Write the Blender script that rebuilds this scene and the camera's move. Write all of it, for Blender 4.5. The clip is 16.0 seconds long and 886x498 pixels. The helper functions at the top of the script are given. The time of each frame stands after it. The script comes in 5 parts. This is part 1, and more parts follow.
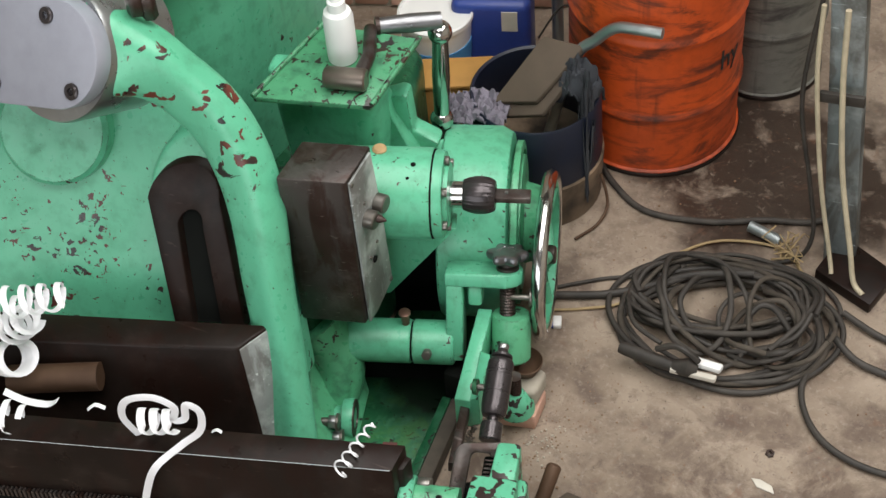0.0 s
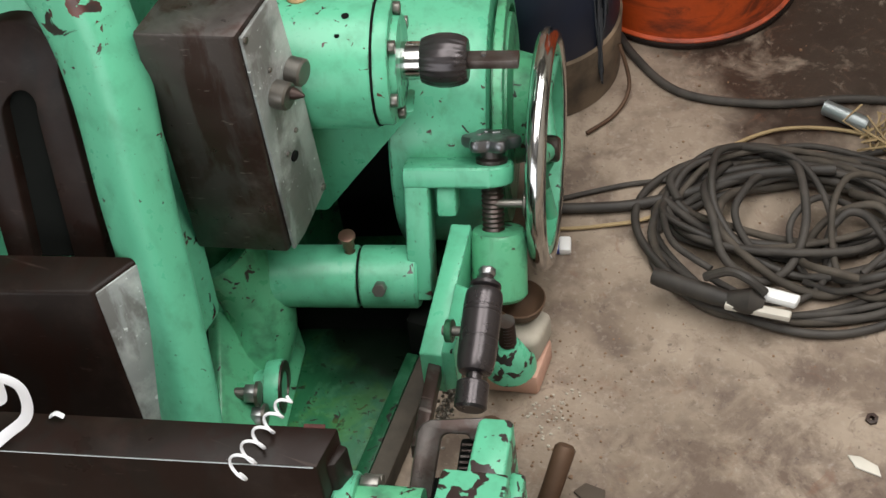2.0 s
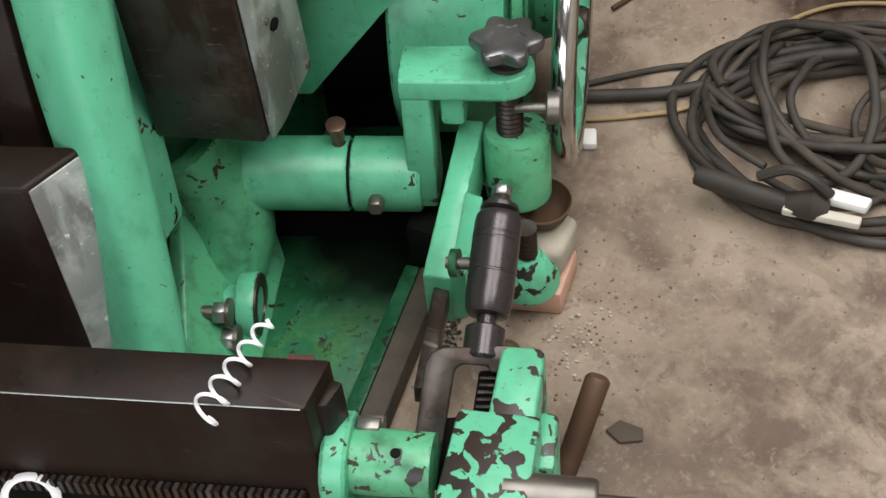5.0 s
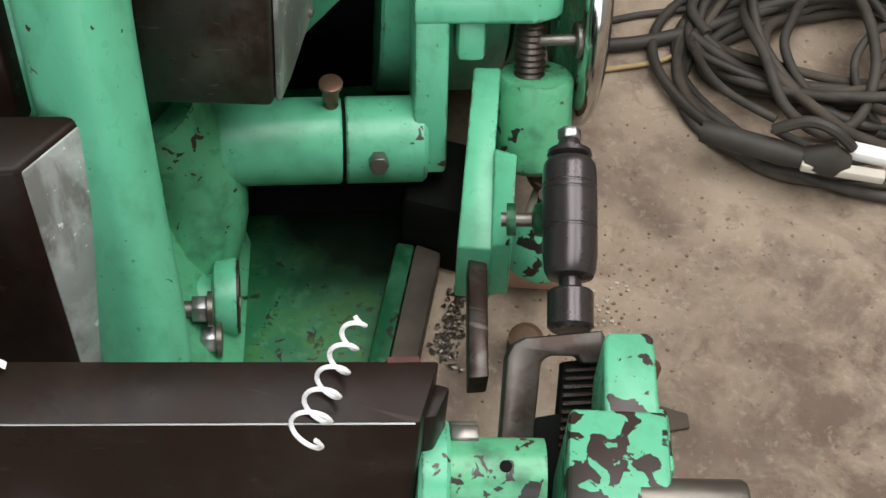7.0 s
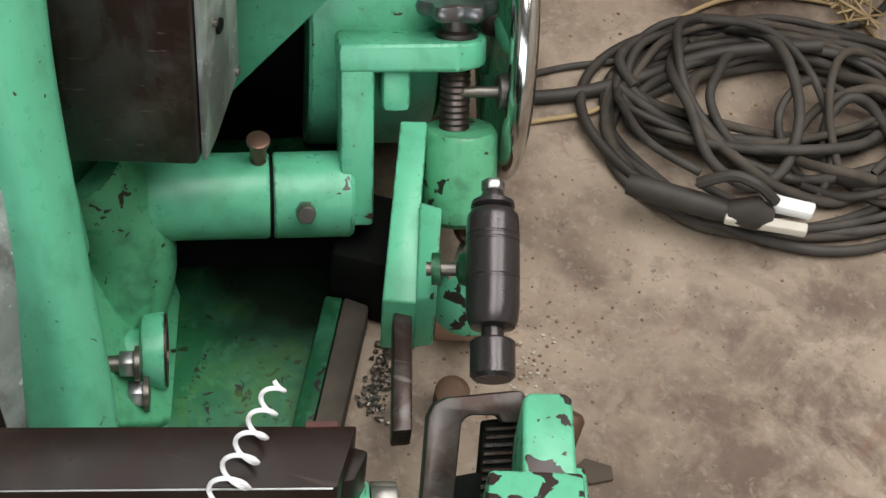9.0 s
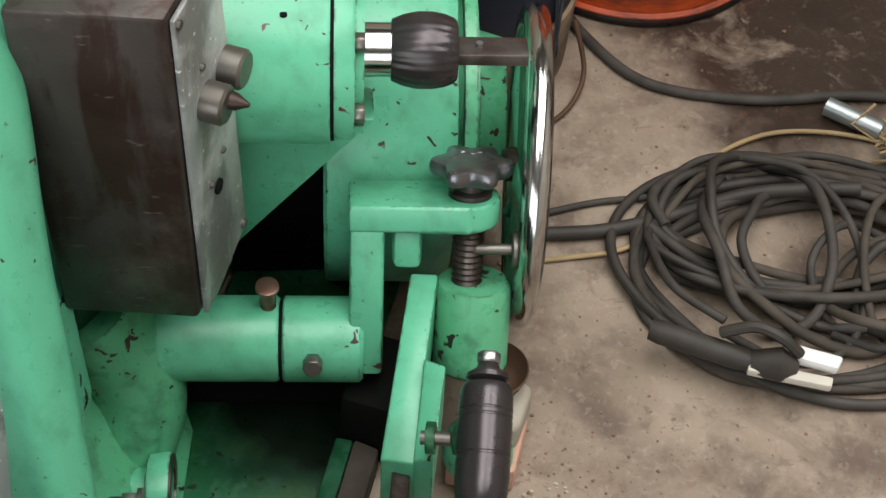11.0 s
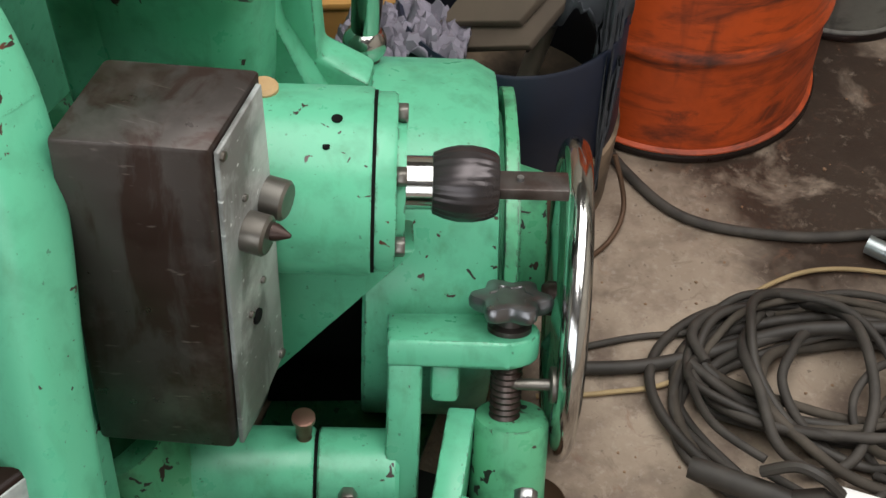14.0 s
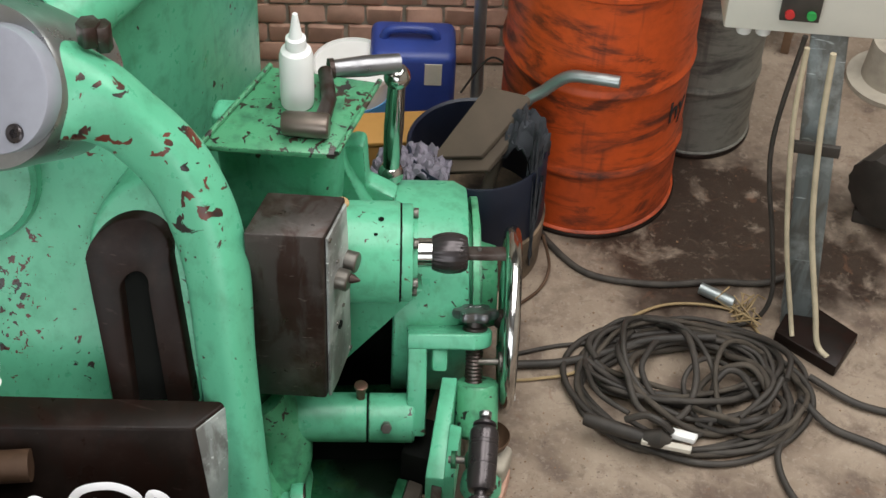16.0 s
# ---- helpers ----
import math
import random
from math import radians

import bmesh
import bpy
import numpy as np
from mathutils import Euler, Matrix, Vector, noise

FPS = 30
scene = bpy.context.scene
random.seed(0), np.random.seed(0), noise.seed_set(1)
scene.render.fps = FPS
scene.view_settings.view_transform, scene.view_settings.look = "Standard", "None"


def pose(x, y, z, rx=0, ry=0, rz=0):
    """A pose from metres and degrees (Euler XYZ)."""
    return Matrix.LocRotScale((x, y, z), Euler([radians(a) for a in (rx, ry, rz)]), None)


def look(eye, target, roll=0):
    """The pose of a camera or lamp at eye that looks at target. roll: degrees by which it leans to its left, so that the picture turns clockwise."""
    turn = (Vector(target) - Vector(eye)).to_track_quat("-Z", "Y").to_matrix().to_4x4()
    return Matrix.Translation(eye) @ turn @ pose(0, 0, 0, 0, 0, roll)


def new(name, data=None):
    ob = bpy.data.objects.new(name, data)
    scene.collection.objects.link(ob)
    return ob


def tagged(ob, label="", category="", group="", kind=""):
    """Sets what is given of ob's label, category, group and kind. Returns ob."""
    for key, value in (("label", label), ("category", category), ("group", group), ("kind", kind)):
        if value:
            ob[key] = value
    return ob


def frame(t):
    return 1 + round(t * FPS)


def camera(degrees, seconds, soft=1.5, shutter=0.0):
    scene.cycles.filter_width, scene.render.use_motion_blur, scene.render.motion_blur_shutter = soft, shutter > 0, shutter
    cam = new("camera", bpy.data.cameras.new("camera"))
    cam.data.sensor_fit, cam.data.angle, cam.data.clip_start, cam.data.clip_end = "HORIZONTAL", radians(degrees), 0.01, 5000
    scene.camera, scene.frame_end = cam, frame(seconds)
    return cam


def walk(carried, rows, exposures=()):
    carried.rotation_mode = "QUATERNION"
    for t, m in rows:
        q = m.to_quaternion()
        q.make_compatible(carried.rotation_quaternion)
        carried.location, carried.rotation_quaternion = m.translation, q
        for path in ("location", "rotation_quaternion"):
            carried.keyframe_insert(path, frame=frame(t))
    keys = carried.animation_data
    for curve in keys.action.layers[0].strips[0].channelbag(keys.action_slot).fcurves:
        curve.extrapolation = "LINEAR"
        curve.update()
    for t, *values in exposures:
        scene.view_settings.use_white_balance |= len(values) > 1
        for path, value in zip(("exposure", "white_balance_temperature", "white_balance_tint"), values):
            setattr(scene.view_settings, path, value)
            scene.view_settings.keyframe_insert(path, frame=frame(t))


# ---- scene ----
# camera, hand-held
cam = camera(30.0, 16.0)
walk(cam, [
    (0, look((1.2881, -1.9925, 3.2002), (0.8104, -1.1082, 2.0866), -5.24)),
    (0.5, look((1.1625, -1.7555, 2.8817), (0.6884, -0.8829, 1.7576), -5.71)),
    (1, look((1.0850, -1.5851, 2.6625), (0.6187, -0.7261, 1.5246), -5.79)),
    (1.5, look((1.0470, -1.4581, 2.4869), (0.5824, -0.6094, 1.3406), -6.34)),
    (2, look((1.0446, -1.3566, 2.2845), (0.5622, -0.5068, 1.1465), -8.01)),
    (2.5, look((1.0144, -1.2907, 2.1588), (0.5284, -0.4465, 1.0182), -8.45)),
    (3, look((1.0045, -1.2745, 2.1531), (0.5195, -0.4430, 1.0027), -8.56)),
    (3.5, look((0.9846, -1.2650, 2.1610), (0.5057, -0.4435, 1.0009), -8.47)),
    (4, look((0.9722, -1.2662, 2.1556), (0.5032, -0.4521, 0.9863), -8.23)),
    (4.5, look((0.9420, -1.2542, 2.1560), (0.4932, -0.4576, 0.9669), -7.86)),
    (5, look((0.8555, -1.1427, 1.9416), (0.4234, -0.3435, 0.7481), -6.87)),
    (7.5, look((0.3578, -1.1141, 1.7167), (0.2632, -0.2243, 0.5129), 8.20)),
    (8, look((0.3622, -1.1289, 1.7169), (0.2837, -0.2273, 0.5207), 9.06)),
    (10.5, look((0.4974, -0.9735, 1.8443), (0.2988, -0.0921, 0.6470), 5.05)),
    (11, look((0.5002, -0.9513, 1.8380), (0.2810, -0.0512, 0.6582), 4.54)),
    (11.5, look((0.4970, -0.9374, 1.8396), (0.2559, -0.0165, 0.6803), 3.64)),
    (12, look((0.5022, -0.9311, 1.8422), (0.2338, 0.0050, 0.7013), 2.69)),
    (12.5, look((0.4961, -0.9434, 1.8393), (0.2113, 0.0072, 0.7145), 2.51)),
    (13, look((0.4941, -0.9398, 1.8335), (0.2037, 0.0204, 0.7183), 2.64)),
    (13.5, look((0.4908, -0.9383, 1.8291), (0.2065, 0.0264, 0.7162), 3.33)),
    (14, look((0.4954, -0.9460, 1.8365), (0.2140, 0.0279, 0.7309), 3.59)),
    (14.5, look((0.5589, -1.1932, 2.0844), (0.2847, -0.1953, 0.9986), 3.63)),
    (15, look((0.5948, -1.5247, 2.4107), (0.3405, -0.5064, 1.3391), 4.43)),
    (15.5, look((0.6674, -1.8031, 2.7377), (0.4129, -0.7826, 1.6682), 4.48)),
    (16, look((0.7856, -1.9908, 2.9104), (0.4978, -0.9669, 1.8526), 3.09)),
], exposures=[(0, -0.06), (2, -0.02), (5, 0.06), (8, 0.05), (10.5, 0.0), (12.5, -0.06), (16, -0.10)])

# ---- light ----
world = bpy.data.worlds.new("sky")
scene.world = world
world.use_nodes = True
wn = world.node_tree
sky = wn.nodes.new("ShaderNodeTexSky")
sky.sky_type = "NISHITA"
sky.sun_disc = False
sky.sun_elevation = radians(55)
sky.sun_rotation = radians(200)
wn.nodes["Background"].inputs["Strength"].default_value = 0.04
wn.links.new(sky.outputs["Color"], wn.nodes["Background"].inputs["Color"])


def area_lamp(name, m, w, h, power, color):
    d = bpy.data.lights.new(name, "AREA")
    d.shape, d.size, d.size_y, d.energy, d.color = "RECTANGLE", w, h, power, color
    ob = new(name, d)
    ob.matrix_world = m
    return ob


# daylight through the two roof openings and the open front of the shed
area_lamp("skylight_lamp", look((0.35, -0.2, 4.55), (0.35, -0.2, 0)), 1.6, 5.0, 176, (1.0, 0.98, 0.95))
area_lamp("skylight_lamp", look((2.4, 0.9, 4.55), (2.4, 0.9, 0)), 1.6, 5.0, 165, (1.0, 0.98, 0.95))
area_lamp("front_lamp", look((0.5, -5.4, 2.0), (0.5, 0, 1.2)), 6.0, 3.0, 160, (0.97, 0.99, 1.0))


# ---- materials ----
def mat(name, base, rough=0.5, metal=0.0):
    m = bpy.data.materials.new(name)
    m.use_nodes = True
    b = m.node_tree.nodes["Principled BSDF"]
    b.inputs["Base Color"].default_value = (*base, 1)
    b.inputs["Roughness"].default_value = rough
    b.inputs["Metallic"].default_value = metal
    return m, m.node_tree, b


def coords(nt, per_object=False):
    tc = nt.nodes.new("ShaderNodeTexCoord")
    mp = nt.nodes.new("ShaderNodeMapping")
    nt.links.new(tc.outputs["Object"], mp.inputs["Vector"])
    if per_object:
        oi = nt.nodes.new("ShaderNodeObjectInfo")
        mul = nt.nodes.new("ShaderNodeMath")
        mul.operation = "MULTIPLY"
        mul.inputs[1].default_value = 37.0
        nt.links.new(oi.outputs["Random"], mul.inputs[0])
        nt.links.new(mul.outputs[0], mp.inputs["Location"])
    return mp.outputs["Vector"]


def noise_tex(nt, vec, scale, detail=4.0, rough=0.55, distort=0.0):
    n = nt.nodes.new("ShaderNodeTexNoise")
    n.inputs["Scale"].default_value = scale
    n.inputs["Detail"].default_value = detail
    n.inputs["Roughness"].default_value = rough
    n.inputs["Distortion"].default_value = distort
    nt.links.new(vec, n.inputs["Vector"])
    return n.outputs["Fac"]


def ramp(nt, fac, a, b, ca=(0, 0, 0), cb=(1, 1, 1)):
    r = nt.nodes.new("ShaderNodeValToRGB")
    r.color_ramp.elements[0].position, r.color_ramp.elements[1].position = a, b
    r.color_ramp.elements[0].color, r.color_ramp.elements[1].color = (*ca, 1), (*cb, 1)
    nt.links.new(fac, r.inputs["Fac"])
    return r.outputs["Color"]


def mix(nt, fac, a, b, kind="MIX"):
    m = nt.nodes.new("ShaderNodeMix")
    m.data_type, m.blend_type = "RGBA", kind
    for sock, v in ((m.inputs[0], fac), (m.inputs[6], a), (m.inputs[7], b)):
        if isinstance(v, (int, float)):
            sock.default_value = v
        elif isinstance(v, tuple):
            sock.default_value = (*v, 1)
        else:
            nt.links.new(v, sock)
    return m.outputs[2]


def mul(nt, a, b):
    m = nt.nodes.new("ShaderNodeMath")
    m.operation = "MULTIPLY"
    for sock, v in zip(m.inputs, (a, b)):
        if isinstance(v, (int, float)):
            sock.default_value = v
        else:
            nt.links.new(v, sock)
    return m.outputs[0]


def bump(nt, bsdf, height, strength=0.3, dist=0.002):
    b = nt.nodes.new("ShaderNodeBump")
    b.inputs["Strength"].default_value = strength
    b.inputs["Distance"].default_value = dist
    nt.links.new(height, b.inputs["Height"])
    nt.links.new(b.outputs["Normal"], bsdf.inputs["Normal"])


def paint_green(name, chip, chip_scale, chip_col=(0.05, 0.022, 0.018), grime=0.5, base=(0.103, 0.445, 0.262)):
    m, nt, b = mat(name, base, 0.34)
    v = coords(nt)
    big = noise_tex(nt, v, 5.0, 3.0)
    mid = noise_tex(nt, v, 24.0, 5.0)
    col = mix(nt, ramp(nt, big, 0.35, 0.7), base, tuple(c * k for c, k in zip(base, (1.25, 1.1, 1.15))))
    col = mix(nt, mul(nt, ramp(nt, mid, 0.5, 0.78), grime), col, (0.035, 0.14, 0.075))
    run = nt.nodes.new("ShaderNodeMapping")
    run.inputs["Scale"].default_value = (1.0, 1.0, 0.18)
    nt.links.new(v, run.inputs["Vector"])
    drips = noise_tex(nt, run.outputs["Vector"], 42.0, 4.0, 0.6)
    col = mix(nt, mul(nt, ramp(nt, drips, 0.56, 0.74), grime * 0.7), col, (0.06, 0.20, 0.10))
    fine = noise_tex(nt, v, 130.0, 2.0)
    col = mix(nt, mul(nt, ramp(nt, fine, 0.70, 0.74), 0.55), col, (0.03, 0.06, 0.04))
    speck = noise_tex(nt, v, chip_scale, 3.0, 0.5, 0.6)
    where = ramp(nt, noise_tex(nt, v, 7.0, 2.0), 0.42, 0.62)
    mask = ramp(nt, mix(nt, 0.16, speck, where, "ADD"), chip, chip + 0.012)
    tone = mix(nt, ramp(nt, noise_tex(nt, v, 13.0, 2.0), 0.45, 0.6), chip_col, (0.02, 0.018, 0.016))
    col = mix(nt, mask, col, tone)
    # paint knocked off along the edges
    bev = nt.nodes.new("ShaderNodeBevel")
    bev.samples = 4
    bev.inputs["Radius"].default_value = 0.0045
    geo = nt.nodes.new("ShaderNodeNewGeometry")
    dot = nt.nodes.new("ShaderNodeVectorMath")
    dot.operation = "DOT_PRODUCT"
    nt.links.new(bev.outputs["Normal"], dot.inputs[0])
    nt.links.new(geo.outputs["Normal"], dot.inputs[1])
    edge = ramp(nt, dot.outputs["Value"], 0.94, 0.997, (1, 1, 1), (0, 0, 0))
    nick = ramp(nt, noise_tex(nt, v, 55.0, 4.0, 0.65), 0.50, 0.55)
    edge = mix(nt, 1.0, edge, nick, "MULTIPLY")
    col = mix(nt, mul(nt, edge, 0.9), col, (0.03, 0.026, 0.02))
    nt.links.new(col, b.inputs["Base Color"])
    nt.links.new(ramp(nt, mid, 0.3, 0.8, (0.25,) * 3, (0.5,) * 3), b.inputs["Roughness"])
    h = mix(nt, 0.75, noise_tex(nt, v, 60.0, 3.0), mask, "SUBTRACT")
    bump(nt, b, h, 0.22, 0.0015)
    return m


GREEN = paint_green("green_paint", 0.80, 46.0)
GREEN_CHIPPED = paint_green("green_paint_chipped", 0.728, 58.0, (0.10, 0.028, 0.02), 0.35)
GREEN_LEG = paint_green("green_paint_leg", 0.778, 62.0, (0.06, 0.03, 0.022), 0.4)
GREEN_DIRTY = paint_green("green_paint_dirty", 0.665, 52.0, (0.045, 0.030, 0.020), 1.2, (0.075, 0.30, 0.15))
# worn, darker green; on the foot slope and housing root it imitates shade
GREEN_WORN_AND_SHADE = paint_green("green_paint_worn_and_shade", 0.755, 50.0, (0.04, 0.025, 0.018), 1.1, (0.085, 0.37, 0.19))
GREEN_ARM = paint_green("green_paint_arm", 0.728, 30.0, (0.13, 0.035, 0.022), 0.3)
GREEN_FLAKED = paint_green("green_paint_flaked", 0.650, 40.0, (0.03, 0.016, 0.014), 0.4)
# oily green, its base also darkened to carry the shade low on the machine
GREEN_OILY_SHADED = paint_green("green_paint_oily_shaded", 0.74, 60.0, (0.02, 0.02, 0.015), 1.0, (0.010, 0.070, 0.030))
GREEN_OILY_SHADED.node_tree.nodes["Principled BSDF"].inputs["Specular IOR Level"].default_value = 0.22


def make_pan_paint():
    # oily paint with the trough's shade mixed into a darker base
    m = paint_green("oily_shaded_trough_paint", 0.775, 70.0, (0.02, 0.02, 0.012), 1.0, (0.014, 0.098, 0.040))
    nt = m.node_tree
    b = nt.nodes["Principled BSDF"]
    col = b.inputs["Base Color"].links[0].from_socket
    v = coords(nt)
    moss = ramp(nt, noise_tex(nt, v, 17.0, 5.0, 0.6, 0.4), 0.52, 0.62)
    col = mix(nt, mul(nt, moss, 0.35), col, (0.055, 0.155, 0.022))
    crust = ramp(nt, noise_tex(nt, v, 60.0, 4.0, 0.65), 0.60, 0.66)
    col = mix(nt, mul(nt, crust, 0.8), col, (0.012, 0.018, 0.008))
    # shade under the housing, painted black at the back of the trough
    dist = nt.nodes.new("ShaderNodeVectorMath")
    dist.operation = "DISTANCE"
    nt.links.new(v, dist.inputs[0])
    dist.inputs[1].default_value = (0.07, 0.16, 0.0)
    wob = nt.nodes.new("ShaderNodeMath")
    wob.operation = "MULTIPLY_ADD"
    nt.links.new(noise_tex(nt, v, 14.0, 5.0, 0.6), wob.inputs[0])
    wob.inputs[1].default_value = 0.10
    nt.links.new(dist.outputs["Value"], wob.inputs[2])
    back_shade = ramp(nt, wob.outputs[0], 0.16, 0.285, (1, 1, 1), (0, 0, 0))
    col = mix(nt, mul(nt, back_shade, 0.97), col, (0.003, 0.005, 0.003))
    nt.links.new(col, b.inputs["Base Color"])
    b.inputs["Specular IOR Level"].default_value = 0.15
    return m


PAN_PAINT = make_pan_paint()


def metal_mat(name, base, rough, spread=0.15, metal=0.9, scale=30.0, tint=(0.5, 0.45, 0.4), grain=0.15, stain=None):
    m, nt, b = mat(name, base, rough, metal)
    v = coords(nt, True)
    n1, n2 = noise_tex(nt, v, scale, 6.0, 0.6), noise_tex(nt, v, scale * 0.22, 3.0)
    dark = tuple(c * t for c, t in zip(base, tint))
    col = mix(nt, ramp(nt, n2, 0.35, 0.68), base, dark)
    col = mix(nt, mul(nt, ramp(nt, n1, 0.58, 0.85), 0.45), col, tuple(min(1, c * 1.5) for c in base))
    if stain:
        st = nt.nodes.new("ShaderNodeMapping")
        st.inputs["Scale"].default_value = (1.0, 1.0, 0.25)
        nt.links.new(v, st.inputs["Vector"])
        n3 = noise_tex(nt, st.outputs["Vector"], 16.0, 5.0, 0.6, 0.5)
        col = mix(nt, mul(nt, ramp(nt, n3, 0.45, 0.54), 0.9), col, stain)
        n4 = noise_tex(nt, v, 9.0, 5.0, 0.65)
        col = mix(nt, mul(nt, ramp(nt, n4, 0.50, 0.75), 0.6), col, tuple(c * 2.2 for c in base))
        scuff = nt.nodes.new("ShaderNodeMapping")
        scuff.inputs["Rotation"].default_value = (0.3, 0.5, 0.2)
        scuff.inputs["Scale"].default_value = (0.08, 1.0, 1.0)
        nt.links.new(v, scuff.inputs["Vector"])
        col = mix(nt, mul(nt, ramp(nt, noise_tex(nt, scuff.outputs["Vector"], 95.0, 2.0), 0.68, 0.74), 0.35), col, tuple(c * 4 for c in base))
    nt.links.new(col, b.inputs["Base Color"])
    nt.links.new(ramp(nt, n1, 0.25, 0.8, (max(0.05, rough - spread),) * 3, (rough + spread,) * 3), b.inputs["Roughness"])
    bump(nt, b, noise_tex(nt, v, scale * 6, 3.0), grain, 0.0006)
    return m


OXIDE = metal_mat("black_oxide_steel", (0.074, 0.064, 0.059), 0.40, 0.22, 0.5, 14.0, (0.6, 0.55, 0.52), 0.15, (0.036, 0.018, 0.013))
OXIDE_BROWN = metal_mat("brown_oiled_steel", (0.017, 0.0120, 0.010), 0.36, 0.14, 0.0, 12.0, (0.6, 0.55, 0.5), 0.15, (0.016, 0.008, 0.006))
OXIDE_BROWN.node_tree.nodes["Principled BSDF"].inputs["Specular IOR Level"].default_value = 0.14
STEEL = metal_mat("ground_steel", (0.42, 0.43, 0.43), 0.34, 0.12, 0.9, 22.0, (0.7, 0.7, 0.68))
KNOB_STEEL = metal_mat("handled_steel", (0.27, 0.27, 0.28), 0.37, 0.14, 0.9, 40.0, (0.5, 0.5, 0.5))
STEEL_DULL = metal_mat("dull_steel", (0.24, 0.23, 0.21), 0.42, 0.12, 0.85, 26.0)
CHROME = metal_mat("chrome", (0.62, 0.62, 0.61), 0.14, 0.06, 1.0, 30.0, (0.75, 0.74, 0.72), 0.05)
BLACKED = metal_mat("blackened_turned_steel", (0.075, 0.066, 0.068), 0.30, 0.08, 0.7, 20.0, (0.7, 0.7, 0.7))
RUSTY = metal_mat("rusty_steel", (0.13, 0.075, 0.045), 0.62, 0.15, 0.4, 24.0)
GALV = metal_mat("galvanised_pipe", (0.42, 0.46, 0.46), 0.38, 0.1, 0.8, 20.0, (0.7, 0.72, 0.72))


def plain(name, base, rough, scale=18.0, dark=0.6, metal=0.0, grain=0.2, amount=0.7):
    m, nt, b = mat(name, base, rough, metal)
    v = coords(nt, True)
    n1, n2 = noise_tex(nt, v, scale, 5.0, 0.6), noise_tex(nt, v, scale * 0.25, 3.0)
    col = mix(nt, mul(nt, ramp(nt, n1, 0.42, 0.75), amount), base, tuple(c * dark for c in base))
    col = mix(nt, mul(nt, ramp(nt, n2, 0.45, 0.7), amount * 0.7), col, tuple(c * dark * 0.9 for c in base))
    nt.links.new(col, b.inputs["Base Color"])
    bump(nt, b, noise_tex(nt, v, scale * 5, 4.0), grain, 0.001)
    return m


POST_GREY = metal_mat("weathered_galvanised_post", (0.24, 0.27, 0.27), 0.5, 0.12, 0.5, 14.0, (0.6, 0.62, 0.62), 0.15, (0.12, 0.12, 0.11))
GREY_PAINT = plain("grey_enamel", (0.30, 0.31, 0.36), 0.4, 20.0, 0.85, 0.0, 0.08)
GREY_CASTING = metal_mat("bare_grey_casting", (0.36, 0.38, 0.37), 0.48, 0.1, 0.15, 30.0, (0.62, 0.66, 0.64), 0.2, (0.15, 0.15, 0.14))
RUBBER = plain("black_rubber", (0.026, 0.022, 0.018), 0.62, 18.0, 2.2)
RUBBER_GREY = plain("dusty_cable_rubber", (0.054, 0.046, 0.038), 0.72, 26.0, 0.30)
RUBBER_BROWN = plain("muddy_cable_rubber", (0.074, 0.060, 0.045), 0.8, 22.0, 0.30)
BEIGE_WIRE = plain("beige_cable", (0.50, 0.43, 0.30), 0.55, 24.0, 0.7)
YELLOW_WIRE = plain("straw_yellow_fibre", (0.36, 0.26, 0.13), 0.7, 24.0, 0.7)
WHITE_PLASTIC = plain("white_plastic", (0.78, 0.78, 0.76), 0.4, 14.0, 0.93, 0.0, 0.05)
CHIP_WHITE, _nt, _b = mat("white_nylon_swarf", (0.86, 0.86, 0.88), 0.4)
_b.inputs["Subsurface Weight"].default_value = 0.15
_b.inputs["Subsurface Radius"].default_value = (0.004, 0.004, 0.004)
BOTTLE, _nt, _b = mat("milky_plastic", (0.82, 0.84, 0.82), 0.35)
_b.inputs["Subsurface Weight"].default_value = 0.3
_b.inputs["Subsurface Radius"].default_value = (0.02, 0.02, 0.02)
BLUE_PLASTIC = plain("blue_plastic", (0.03, 0.06, 0.28), 0.42, 10.0, 0.6)
BLUE_DARK = plain("dark_blue_barrel_plastic", (0.010, 0.015, 0.032), 0.45, 9.0, 0.5)
BLUE_LABEL = plain("blue_printed_label", (0.09, 0.32, 0.62), 0.5, 10.0, 0.9)
PAPER = plain("stained_paper", (0.62, 0.58, 0.50), 0.8, 16.0, 0.75)
CARD = plain("worn_cardboard", (0.092, 0.068, 0.048), 0.85, 9.0, 0.6)
YELLOW_BOX = plain("ochre_box", (0.46, 0.24, 0.06), 0.7, 9.0, 0.6)
RAG_GREY = plain("dark_grey_rag", (0.055, 0.06, 0.07), 0.95, 26.0, 0.5)
RAG_LILAC = plain("lilac_rag", (0.25, 0.23, 0.28), 0.95, 22.0, 0.6)
WOOD = plain("weathered_wood", (0.22, 0.13, 0.075), 0.75, 14.0, 0.5)
CONCRETE_BLOCK = plain("pale_mortar_block", (0.42, 0.38, 0.31), 0.9, 18.0, 0.6)
BRICK_RED = plain("worn_red_brick", (0.60, 0.36, 0.27), 0.9, 20.0, 0.7)
SPANNER = metal_mat("worn_brown_steel", (0.20, 0.165, 0.14), 0.38, 0.15, 0.75, 30.0, (0.45, 0.4, 0.36))
MUDDY = plain("mud_caked_plastic", (0.24, 0.17, 0.11), 0.9, 11.0, 0.10, 0.0, 0.5, 1.0)
BRASS = metal_mat("aged_brass", (0.35, 0.22, 0.12), 0.4, 0.1, 0.8)
COPPER = metal_mat("dull_copper", (0.24, 0.13, 0.10), 0.38, 0.1, 0.8)
TAN = plain("tan_cap", (0.50, 0.33, 0.16), 0.6, 20.0, 0.7)
